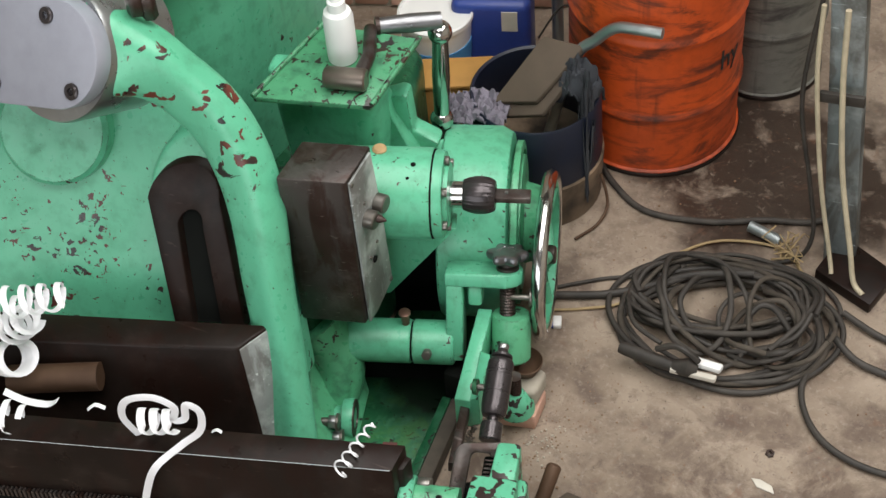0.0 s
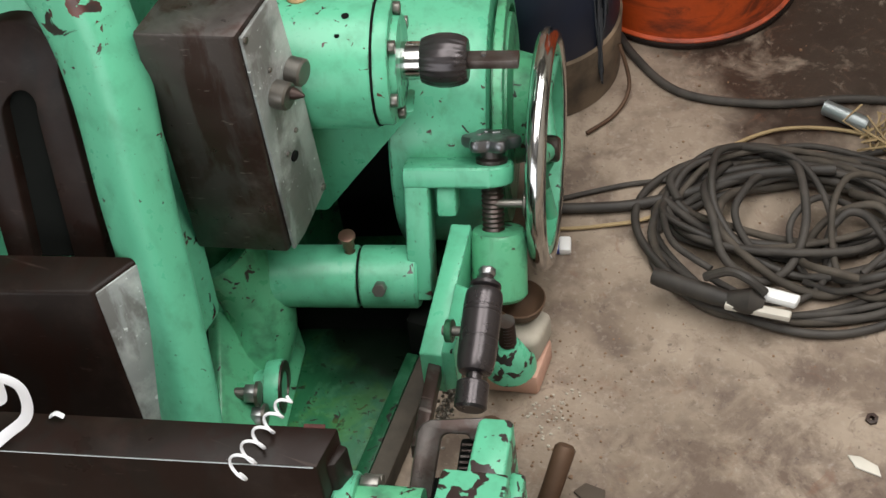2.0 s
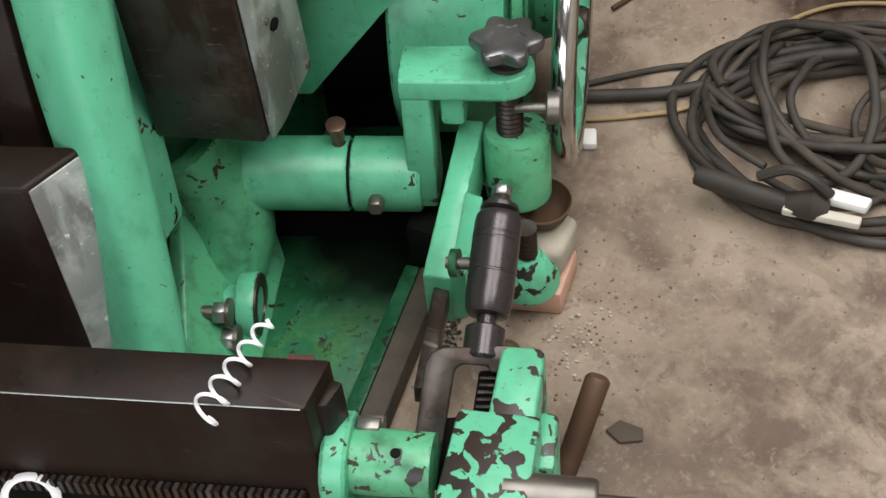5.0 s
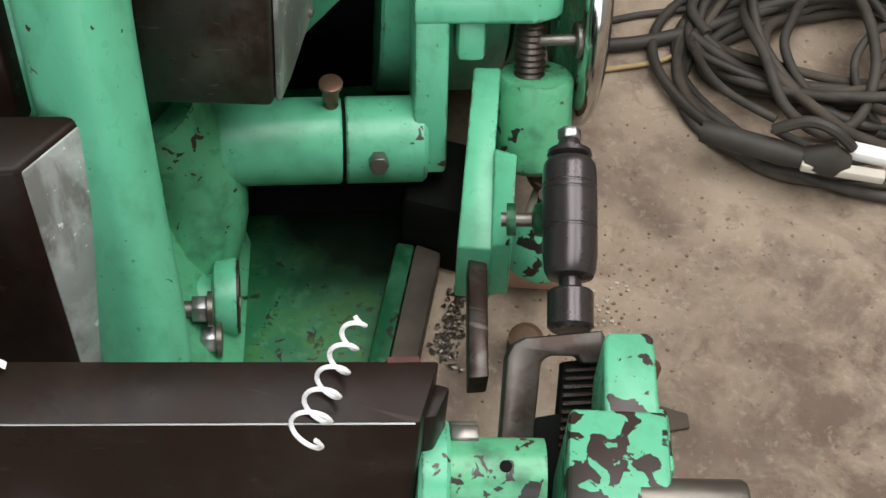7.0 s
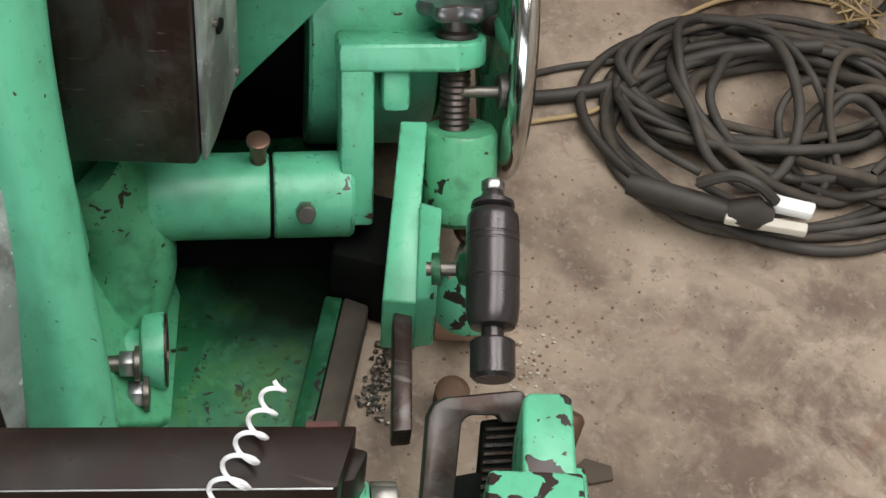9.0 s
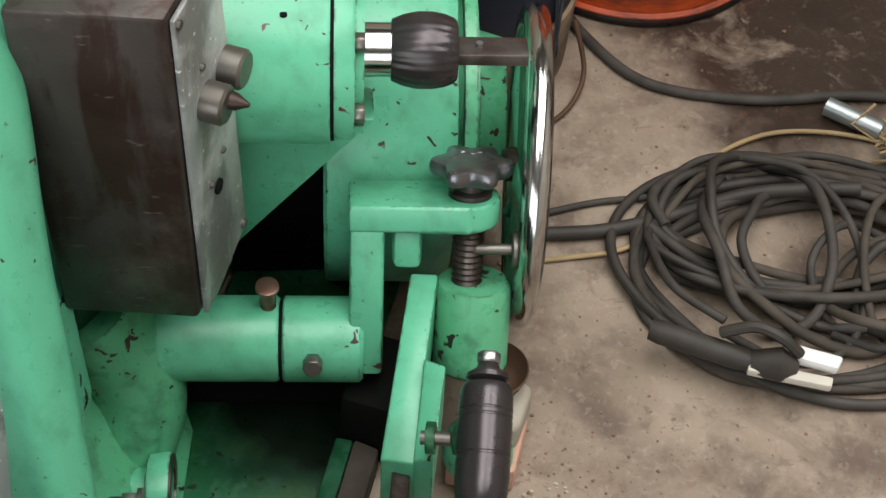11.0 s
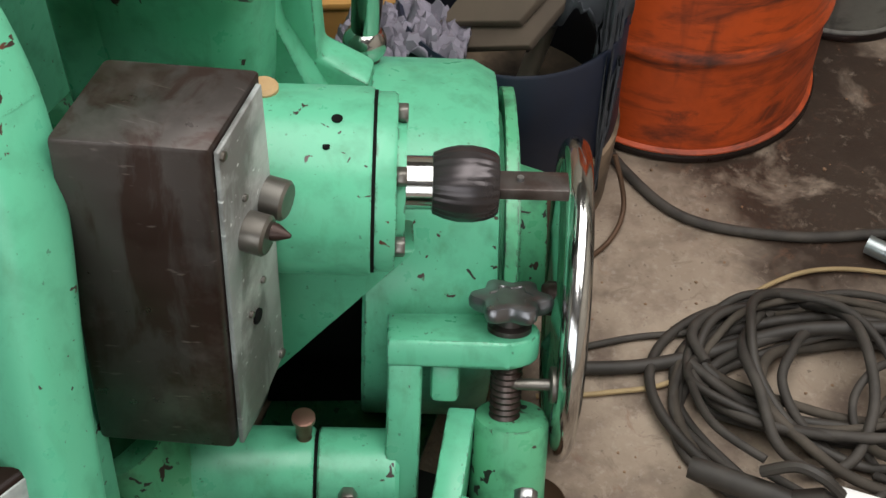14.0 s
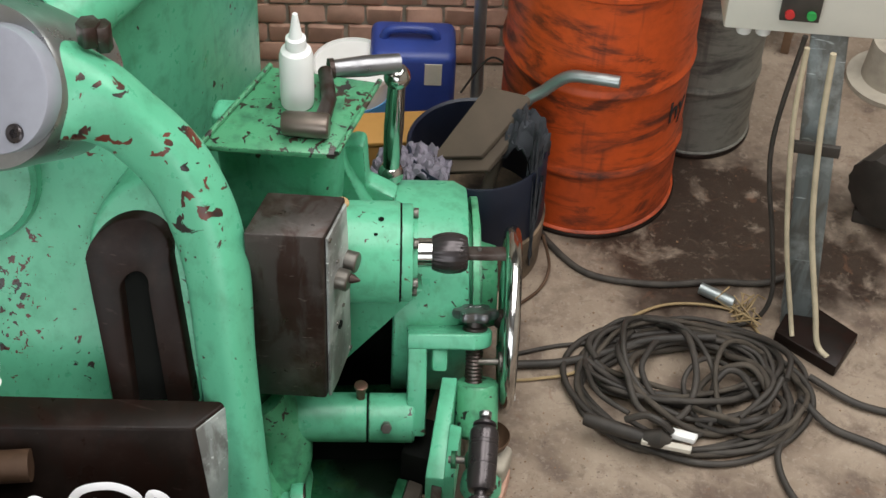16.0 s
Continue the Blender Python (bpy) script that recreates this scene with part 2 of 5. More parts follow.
# black for oily parts, holes and joints, and for sheets that imitate shade
BLACK_VOID = plain("black_parts_and_shade", (0.008, 0.009, 0.008), 0.85, 12.0, 0.6)
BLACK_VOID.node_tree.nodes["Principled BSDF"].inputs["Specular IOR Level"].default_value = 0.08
CABINET_WHITE = plain("cream_cabinet_enamel", (0.66, 0.65, 0.58), 0.45, 6.0, 0.85, 0.0, 0.05)
RED_OXIDE = plain("faded_red_paint", (0.085, 0.018, 0.012), 0.6, 60.0, 0.4)
RED_BUTTON = plain("red_button", (0.5, 0.03, 0.03), 0.4)
GREEN_BUTTON = plain("green_button", (0.03, 0.35, 0.08), 0.4)
INK = plain("black_marker", (0.02, 0.02, 0.02), 0.7)


def make_floor():
    base = (0.335, 0.265, 0.20)
    m, nt, b = mat("stained_concrete", base, 0.75)
    v = coords(nt)
    n1, n2, n3 = noise_tex(nt, v, 2.6, 6.0, 0.62), noise_tex(nt, v, 11.0, 6.0, 0.65), noise_tex(nt, v, 70.0, 4.0, 0.6)
    col = mix(nt, ramp(nt, n1, 0.36, 0.62), base, (0.20, 0.15, 0.108))
    col = mix(nt, mul(nt, ramp(nt, n2, 0.50, 0.70), 0.8), col, (0.12, 0.08, 0.058))
    col = mix(nt, mul(nt, ramp(nt, noise_tex(nt, v, 5.5, 5.0, 0.6, 0.3), 0.52, 0.66), 0.75), col, (0.10, 0.068, 0.05))
    col = mix(nt, mul(nt, ramp(nt, n3, 0.55, 0.8), 0.45), col, (0.42, 0.37, 0.31))
    # the oil spill round the barrel
    sep = nt.nodes.new("ShaderNodeSeparateXYZ")
    nt.links.new(v, sep.inputs[0])
    dist = nt.nodes.new("ShaderNodeVectorMath")
    dist.operation = "DISTANCE"
    sc = nt.nodes.new("ShaderNodeVectorMath")
    sc.operation = "MULTIPLY"
    sc.inputs[1].default_value = (1.0, 1.5, 1.0)
    nt.links.new(v, sc.inputs[0])
    nt.links.new(sc.outputs[0], dist.inputs[0])
    dist.inputs[1].default_value = (0.62, 1.72, 0.0)
    wob = nt.nodes.new("ShaderNodeMath")
    wob.operation = "MULTIPLY_ADD"
    nt.links.new(noise_tex(nt, v, 4.5, 5.0, 0.6), wob.inputs[0])
    wob.inputs[1].default_value = 0.75
    nt.links.new(dist.outputs["Value"], wob.inputs[2])
    spill = ramp(nt, wob.outputs[0], 0.74, 0.90, (1, 1, 1), (0, 0, 0))
    dry = ramp(nt, noise_tex(nt, v, 7.5, 5.0, 0.62, 0.4), 0.54, 0.64, (1, 1, 1), (0.3, 0.3, 0.3))
    spill = mix(nt, 1.0, spill, dry, "MULTIPLY")
    col = mix(nt, mul(nt, spill, 0.93), col, (0.028, 0.017, 0.012))
    # worn brown patches on the walkway
    d2 = nt.nodes.new("ShaderNodeVectorMath")
    d2.operation = "DISTANCE"
    nt.links.new(v, d2.inputs[0])
    d2.inputs[1].default_value = (0.95, -0.05, 0.0)
    worn = ramp(nt, d2.outputs["Value"], 0.25, 0.62, (1, 1, 1), (0, 0, 0))
    spots = ramp(nt, noise_tex(nt, v, 8.0, 6.0, 0.68, 0.5), 0.46, 0.60)
    col = mix(nt, mul(nt, mix(nt, 1.0, worn, spots, "MULTIPLY"), 0.8), col, (0.085, 0.052, 0.036))
    rust = ramp(nt, noise_tex(nt, v, 15.0, 5.0, 0.7, 0.8), 0.60, 0.70)
    col = mix(nt, mul(nt, rust, 0.45), col, (0.17, 0.085, 0.05))
    scuffs = ramp(nt, noise_tex(nt, v, 24.0, 8.0, 0.75, 0.9), 0.56, 0.66)
    col = mix(nt, mul(nt, scuffs, 0.5), col, (0.095, 0.062, 0.044))
    pale = ramp(nt, noise_tex(nt, v, 31.0, 7.0, 0.72, 0.5), 0.58, 0.70)
    col = mix(nt, mul(nt, pale, 0.4), col, (0.40, 0.33, 0.26))
    dots = ramp(nt, noise_tex(nt, v, 95.0, 2.0, 0.5), 0.68, 0.72)
    col = mix(nt, mul(nt, dots, 0.6), col, (0.07, 0.05, 0.04))
    nt.links.new(col, b.inputs["Base Color"])
    nt.links.new(mix(nt, spill, ramp(nt, n2, 0.3, 0.7, (0.8,) * 3, (0.6,) * 3), (0.30, 0.30, 0.30)), b.inputs["Roughness"])
    bump(nt, b, mix(nt, 0.5, n2, n3, "ADD"), 0.35, 0.004)
    return m


FLOOR = make_floor()


def make_drum_paint(name, base, streak, amount):
    m, nt, b = mat(name, base, 0.5)
    v = coords(nt)
    st = nt.nodes.new("ShaderNodeMapping")
    st.inputs["Scale"].default_value = (1.0, 1.0, 3.6)
    nt.links.new(v, st.inputs["Vector"])
    n1 = noise_tex(nt, st.outputs["Vector"], 4.5, 6.0, 0.65, 0.4)
    dr = nt.nodes.new("ShaderNodeMapping")
    dr.inputs["Scale"].default_value = (1.0, 1.0, 0.12)
    nt.links.new(v, dr.inputs["Vector"])
    n2 = noise_tex(nt, dr.outputs["Vector"], 24.0, 3.0)
    n3 = noise_tex(nt, v, 40.0, 4.0)
    col = mix(nt, ramp(nt, n3, 0.4, 0.75), base, tuple(c * 0.8 for c in base))
    col = mix(nt, mul(nt, ramp(nt, n1, 0.50, 0.66), amount), col, streak)
    col = mix(nt, mul(nt, ramp(nt, n2, 0.62, 0.72), amount * 0.6), col, streak)
    patch = noise_tex(nt, st.outputs["Vector"], 3.0, 6.0, 0.72, 0.8)
    col = mix(nt, mul(nt, ramp(nt, patch, 0.53, 0.62), amount * 0.85), col, streak)
    nt.links.new(col, b.inputs["Base Color"])
    nt.links.new(ramp(nt, n1, 0.4, 0.7, (0.42,) * 3, (0.65,) * 3), b.inputs["Roughness"])
    bump(nt, b, n1, 0.2, 0.003)
    return m


ORANGE = make_drum_paint("orange_drum_paint", (0.56, 0.078, 0.012), (0.030, 0.012, 0.008), 0.82)
DRUM_GREY = make_drum_paint("grimy_grey_drum_paint", (0.17, 0.165, 0.14), (0.035, 0.03, 0.027), 0.9)


# ---- building helpers ----
AXIS = radians(18.8)
EX = Vector((math.cos(AXIS), math.sin(AXIS), 0))
EY = Vector((-math.sin(AXIS), math.cos(AXIS), 0))


def along(x, y, z):
    """A frame at the point, turned along the machine's cross shaft (local x)."""
    return Matrix.Translation((x, y, z)) @ Matrix.Rotation(AXIS, 4, "Z")


def part(name, bm, material, parent=None, label="", smooth=True, m=None):
    if m is not None:
        bm.transform(m)
    bmesh.ops.recalc_face_normals(bm, faces=bm.faces)
    me = bpy.data.meshes.new(name)
    bm.to_mesh(me)
    bm.free()
    me.materials.append(material)
    if smooth:
        me.polygons.foreach_set("use_smooth", [True] * len(me.polygons))
        me.set_sharp_from_angle(angle=radians(38))
    ob = new(name, me)
    if parent is not None:
        ob.parent = parent
    if label:
        ob["label"] = label
    return ob


def root(name, label, category, group="", m=None):
    ob = new(name)
    if m is not None:
        ob.matrix_world = m
    return tagged(ob, label, category, group)


def bevelled(bm, width, segments=2):
    if width > 0:
        sharp = [e for e in bm.edges if len(e.link_faces) == 2 and e.calc_face_angle(0) > radians(25)]
        bmesh.ops.bevel(bm, geom=sharp, offset=width, segments=segments, profile=0.5, affect="EDGES", clamp_overlap=True)
    return bm


def extrude_poly(points, shift, bevel=0.0, segments=2):
    """A prism: a ring of 3D points, pushed along shift."""
    bm = bmesh.new()
    a = [bm.verts.new(p) for p in points]
    s = Vector(shift)
    b = [bm.verts.new(Vector(p) + s) for p in points]
    n = len(a)
    bm.faces.new(a)
    bm.faces.new(list(reversed(b)))
    for i in range(n):
        bm.faces.new((a[i], b[i], b[(i + 1) % n], a[(i + 1) % n]))
    bmesh.ops.recalc_face_normals(bm, faces=bm.faces)
    return bevelled(bm, bevel, segments)


def prism(footprint, z0, z1, bevel=0.004, segments=2):
    return extrude_poly([(x, y, z0) for x, y in footprint], (0, 0, z1 - z0), bevel, segments)


def block(x0, x1, y0, y1, z0, z1, bevel=0.003, segments=2):
    return prism([(x0, y0), (x1, y0), (x1, y1), (x0, y1)], z0, z1, bevel, segments)


def lathe(profile, seg=48, flute=None):
    """Turned shape about local x: profile of (x, r). flute(i, x) scales the radius."""
    bm = bmesh.new()
    rings = []
    for x, r in profile:
        if r < 1e-5:
            rings.append([bm.verts.new((x, 0, 0))])
            continue
        ring = []
        for i in range(seg):
            a = 2 * math.pi * i / seg
            k = r * (flute(i, x) if flute else 1)
            ring.append(bm.verts.new((x, k * math.cos(a), k * math.sin(a))))
        rings.append(ring)
    for p, q in zip(rings, rings[1:]):
        for i in range(seg):
            j = (i + 1) % seg
            if len(p) == 1 and len(q) > 1:
                bm.faces.new((p[0], q[i], q[j]))
            elif len(q) == 1 and len(p) > 1:
                bm.faces.new((p[i], q[0], p[j]))
            elif len(p) > 1:
                bm.faces.new((p[i], q[i], q[j], p[j]))
    for ring, flip in ((rings[0], True), (rings[-1], False)):
        if len(ring) > 1:
            bm.faces.new(list(reversed(ring)) if flip else ring)
    return bm


UPRIGHT = Matrix.Rotation(radians(-90), 4, "Y")


def turned(profile, seg=48):
    """Turned shape about z: profile of (z, r)."""
    bm = lathe(profile, seg)
    bm.transform(UPRIGHT)
    return bm


def sweep(points, radius, seg=8, closed=False, flat=1.0, up=None, power=1.0):
    """A tube or ribbon along points; radius may be a list."""
    bm = bmesh.new()
    pts = [Vector(p) for p in points]
    n = len(pts)
    rings = []
    ref = Vector(up) if up else Vector((0.03, 0.05, 1))
    for i, p in enumerate(pts):
        a = pts[(i + 1) % n] if closed or i < n - 1 else p
        b = pts[i - 1] if closed or i > 0 else p
        d = (a - b).normalized()
        s = d.cross(ref)
        if s.length < 1e-4:
            s = d.cross(Vector((1, 0, 0)))
        s.normalize()
        u = s.cross(d).normalized()
        r = radius[i] if isinstance(radius, list) else radius
        ring = []
        for k in range(seg):
            c, w = math.cos(2 * math.pi * k / seg), math.sin(2 * math.pi * k / seg)
            c, w = math.copysign(abs(c) ** power, c), math.copysign(abs(w) ** power, w)
            ring.append(bm.verts.new(p + r * (c * s + flat * w * u)))
        rings.append(ring)
    for i in range(n if closed else n - 1):
        p, q = rings[i], rings[(i + 1) % n]
        for k in range(seg):
            bm.faces.new((p[k], p[(k + 1) % seg], q[(k + 1) % seg], q[k]))
    if not closed:
        bm.faces.new(list(reversed(rings[0])))
        bm.faces.new(rings[-1])
    return bm


def smooth_line(knots, n=60, closed=False):
    """Catmull-Rom through the knots."""
    k = [Vector(p) for p in knots]
    m = len(k)
    out = []
    spans = m if closed else m - 1
    for i in range(spans):
        p0, p1, p2, p3 = (k[(i - 1) % m], k[i], k[(i + 1) % m], k[(i + 2) % m]) if closed else (k[max(i - 1, 0)], k[i], k[i + 1], k[min(i + 2, m - 1)])
        steps = max(2, n // spans)
        for j in range(steps):
            t = j / steps
            out.append(0.5 * ((2 * p1) + (p2 - p0) * t + (2 * p0 - 5 * p1 + 4 * p2 - p3) * t * t + (3 * p1 - p0 - 3 * p2 + p3) * t ** 3))
    if not closed:
        out.append(k[-1])
    return out


def hexagon(r, h, bevel=0.001):
    bm = extrude_poly([(0, r * math.cos(math.pi * i / 3), r * math.sin(math.pi * i / 3)) for i in range(6)], (h, 0, 0), bevel, 1)
    return bm


# ---- setting ----
def setting():
    f = part("floor", block(-3.7, 4.7, -16.0, 6.2, -0.1, 0.0, 0.0), FLOOR, None, "", False)
    tagged(f, "stained brown concrete workshop floor", "floor", kind="structure")
    wall_paint = plain("limewashed_wall", (0.45, 0.41, 0.35), 0.9, 3.0, 0.7)
    for name, b in (("wall_west", (-3.7, -3.5, -5.5, 6.0, 0, 4.8)), ("wall_east", (4.5, 4.7, -5.5, 6.0, 0, 4.8)), ("wall_north", (-3.7, 4.7, 6.0, 6.2, 0, 4.8)),
                    ("wall_south", (-3.7, 4.7, -5.7, -5.5, 3.6, 4.8))):
        tagged(part(name, block(*b, 0.0), wall_paint, None, "", False), "plain limewashed workshop wall", "wall", kind="structure")
    roof = plain("grey_roof_sheet", (0.25, 0.25, 0.25), 0.7, 4.0, 0.8)
    bm = bmesh.new()
    for x0, x1, y0, y1 in ((-3.7, -0.45, -5.7, 6.2), (1.15, 1.6, -5.7, 6.2), (3.2, 4.7, -5.7, 6.2), (-0.45, 1.15, -5.7, -2.7), (-0.45, 1.15, 2.3, 6.2), (1.6, 3.2, -5.7, -1.6), (1.6, 3.2, 3.4, 6.2)):
        vs = [bm.verts.new(p) for p in ((x0, y0, 4.7), (x1, y0, 4.7), (x1, y1, 4.7), (x0, y1, 4.7))]
        top = [bm.verts.new(v.co + Vector((0, 0, 0.1))) for v in vs]
        bm.faces.new(vs)
        bm.faces.new(list(reversed(top)))
        for i in range(4):
            bm.faces.new((vs[i], top[i], top[(i + 1) % 4], vs[(i + 1) % 4]))
    tagged(part("ceiling", bm, roof, None, "", False), "grey sheet roof with open skylights", "ceiling", kind="structure")


setting()


# ---- the machine ----
machine = root("shaping_machine", "green painted cast-iron shaping machine with chipped paint and bare steel slides", "machine tool")

PHASE, PERIOD = 1.98, 2.335
ROCK = Vector((-0.005, 0.098, 0.180))


def rock_angle(t):
    return 12.8 + 18.4 * math.cos(2 * math.pi * (t - PHASE) / PERIOD)


def lean(x, z, off=0.0):
    """A point on the leaning front plane of the column."""
    return (x, -0.411 + 0.45 * z + off, z)


def face(x, z, off=0.0):
    """A point on the leaning front face of the column."""
    return (x, -0.3735 + 0.34 * x + 0.642 * z + off, z)


def make_column():
    # leaning front leg that bends over to the ram head
    line = smooth_line([(-0.028, -0.335, 0.10), (-0.058, -0.262, 0.217), (-0.113, -0.178, 0.375), (-0.155, -0.116, 0.552), (-0.184, -0.064, 0.697), (-0.223, -0.023, 0.795), (-0.277, -0.001, 0.885),
                        (-0.340, 0.000, 0.953), (-0.408, -0.014, 1.012), (-0.470, -0.025, 1.030), (-0.53, -0.028, 1.04)], 70)
    n = len(line)
    wide = [0.040 + 0.020 * min(1.0, i / (0.48 * n)) + (0.055 * max(0, (i - 0.72 * n) / (0.28 * n)) ** 1.3) for i in range(n)]
    k = int(0.52 * n)
    part("front_leg", sweep(line[:k + 1], wide[:k + 1], 36, False, 0.85, (-0.3, -0.8, 0.5), 0.62), GREEN_LEG, machine, "green leaning front leg with chipped enamel")
    part("ram_arm", sweep(line[k - 1:], [w + 0.0006 for w in wide[k - 1:]], 36, False, 0.85, (-0.3, -0.8, 0.5), 0.62), GREEN_ARM, machine, "green arm with red-brown paint chips")
    panel = [face(x, z, 0.115) for x, z in ((-1.2, 0.25), (-0.10, 0.25), (-0.20, 0.52), (-0.28, 0.68), (-0.40, 0.80), (-1.2, 0.84))]
    part("column_panel", extrude_poly(panel, (0, 0.06, 0), 0.01), GREEN_CHIPPED, machine, "chipped green column panel")
    part("panel_boss", lathe([(-0.05, 0.13), (0.02, 0.125), (0.03, 0.115), (0.03, 0.0)], 48), GREEN, machine,
         m=Matrix.Translation(face(-0.70, 0.75, 0.10)) @ Vector((0.25, -0.80, 0.54)).to_track_quat("X", "Z").to_matrix().to_4x4())
    # upper casting behind the arm, hollowed towards the shelf
    up = [(-1.3, 0.17), (-0.64, 0.17), (-0.53, 0.22), (-0.47, 0.34), (-0.45, 0.50), (-0.45, 0.64), (-0.455, 0.80), (-1.3, 0.80)]
    part("column", prism(up, 0.0, 1.6, 0.03, 4), GREEN, machine)
    part("column_rib", sweep(smooth_line([(-0.56, 0.10, 1.06), (-0.50, 0.22, 1.09), (-0.42, 0.36, 1.14), (-0.43, 0.54, 1.20), (-0.41, 0.70, 1.25)], 24), [0.075 - 0.0015 * i for i in range(25)], 18), GREEN, machine)
    # arched slide plate with its slot, in a raised arch of the column
    def arch(cx, cz, rx, rz, bottom, off):
        q = []
        for i in range(21):
            a = math.pi * i / 20
            q.append((cx + rx * math.cos(a), cz + rz * math.sin(a)))
        q += bottom
        return [face(x, z, off) for x, z in q]
    part("arch_rim", extrude_poly(arch(-0.366, 0.700, 0.090, 0.098, [(-0.37, 0.42), (-0.19, 0.42)], 0.025), (0, 0.10, 0), 0.012, 3), GREEN, machine)
    outer = [(-0.372 + 0.075 * math.cos(math.pi * i / 20), 0.680 + 0.068 * math.sin(math.pi * i / 20)) for i in range(21)]
    inner = [(-0.351 - 0.025 * math.cos(math.pi * i / 12), 0.630 + 0.030 * math.sin(math.pi * i / 12)) for i in range(13)]
    ring = outer + [(-0.352, 0.43), (-0.314, 0.43)] + inner + [(-0.254, 0.43), (-0.205, 0.43)]
    part("slide_plate", extrude_poly([face(x, z) for x, z in ring], (0, 0.05, 0), 0.003), OXIDE_BROWN, machine, "dark brown arched slide plate")
    # black sheet that paints the slot's recess as deep shade
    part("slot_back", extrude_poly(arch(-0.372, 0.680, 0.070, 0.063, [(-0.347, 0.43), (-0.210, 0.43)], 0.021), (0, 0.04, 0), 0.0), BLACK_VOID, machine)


def make_head():
    # round cover plate on the ram
    n = Vector((-0.12, -0.83, 0.50))
    m = Matrix.Translation((-0.585, -0.085, 1.055)) @ n.to_track_quat("X", "Z").to_matrix().to_4x4()
    ring = part("ram_nose", lathe([(-0.20, 0.150), (-0.01, 0.150), (0.0, 0.146), (0.0, 0.0)], 64), STEEL, machine, "bare steel ram nose", m=m)
    side = m.inverted().to_3x3() @ EX
    side = Vector((0, side.y, side.z)).normalized()
    over = Vector((0, -side.z, side.y))
    plate = [side * 0.04 + 0.112 * (side * math.cos(a) + over * math.sin(a)) for a in [math.pi * (i / 20 - 0.5) for i in range(21)]]
    plate += [p for p in (side * -0.30 + over * 0.112, side * -0.30 - over * 0.112)]
    cover = part("cover_plate", extrude_poly(plate, (0.045, 0, 0), 0.004), GREY_PAINT, machine, "grey painted round-ended cover plate", m=m)
    for a, b in ((0.085, -0.072), (0.03, 0.075), (-0.12, -0.07), (-0.14, 0.07)):
        q = side * a + over * b
        part("socket_screw", lathe([(0.040, 0.017), (0.050, 0.017), (0.052, 0.014), (0.0512, 0.008), (0.045, 0.008), (0.045, 0.0)], 20), BLACKED, cover, m=m @ Matrix.Translation(q))
    part("hand_bolt", hexagon(0.022, 0.045), OXIDE, machine, m=Matrix.Translation((-0.435, 0.02, 1.115)) @ UPRIGHT)
    part("hand_bolt", hexagon(0.017, 0.055), OXIDE, machine, m=Matrix.Translation((-0.415, 0.03, 1.10)) @ UPRIGHT)


def make_gearbox():
    z = 0.805
    side = [(-0.142, -0.038, z), (0, 0, z), (0, 0, 0.352), (-0.142, -0.038, 0.352)]
    box = part("tool_box_casing", extrude_poly(side, (0, 0.118, 0.0), 0.006, 2), OXIDE, machine, "dark oxide steel casing worn at the edges")
    part("side_plate", extrude_poly([(0.001, 0.006, 0.798), (0.001, 0.104, 0.80), (0.001, 0.120, 0.60), (0.001, 0.128, 0.375), (0.001, 0.045, 0.352), (0.001, 0.010, 0.352)], (0.006, 0, 0), 0.002), GREY_CASTING, box, "bare grey side plate")
    for y, zz in ((0.100, 0.655), (0.052, 0.652)):
        part("stub", lathe([(0, 0.021), (0.022, 0.021), (0.025, 0.018), (0.025, 0.0)], 28), STEEL_DULL, box, m=Matrix.Translation((0.006, y, zz)))
    part("pointer", lathe([(0.02, 0.010), (0.030, 0.009), (0.044, 0.002)], 14), OXIDE, box, m=Matrix.Translation((0.006, 0.060, 0.652)))
    for y, zz, r in ((0.062, 0.512, 0.009), (0.048, 0.53, 0.004), (0.08, 0.55, 0.004), (0.05, 0.70, 0.004), (0.118, 0.385, 0.006), (0.012, 0.79, 0.005)):
        part("screw", lathe([(0.004, r), (0.010, r), (0.011, r * 0.7), (0.011, 0)], 12), STEEL_DULL if r < 0.008 else BLACK_VOID, box, m=Matrix.Translation((0, y, zz)))


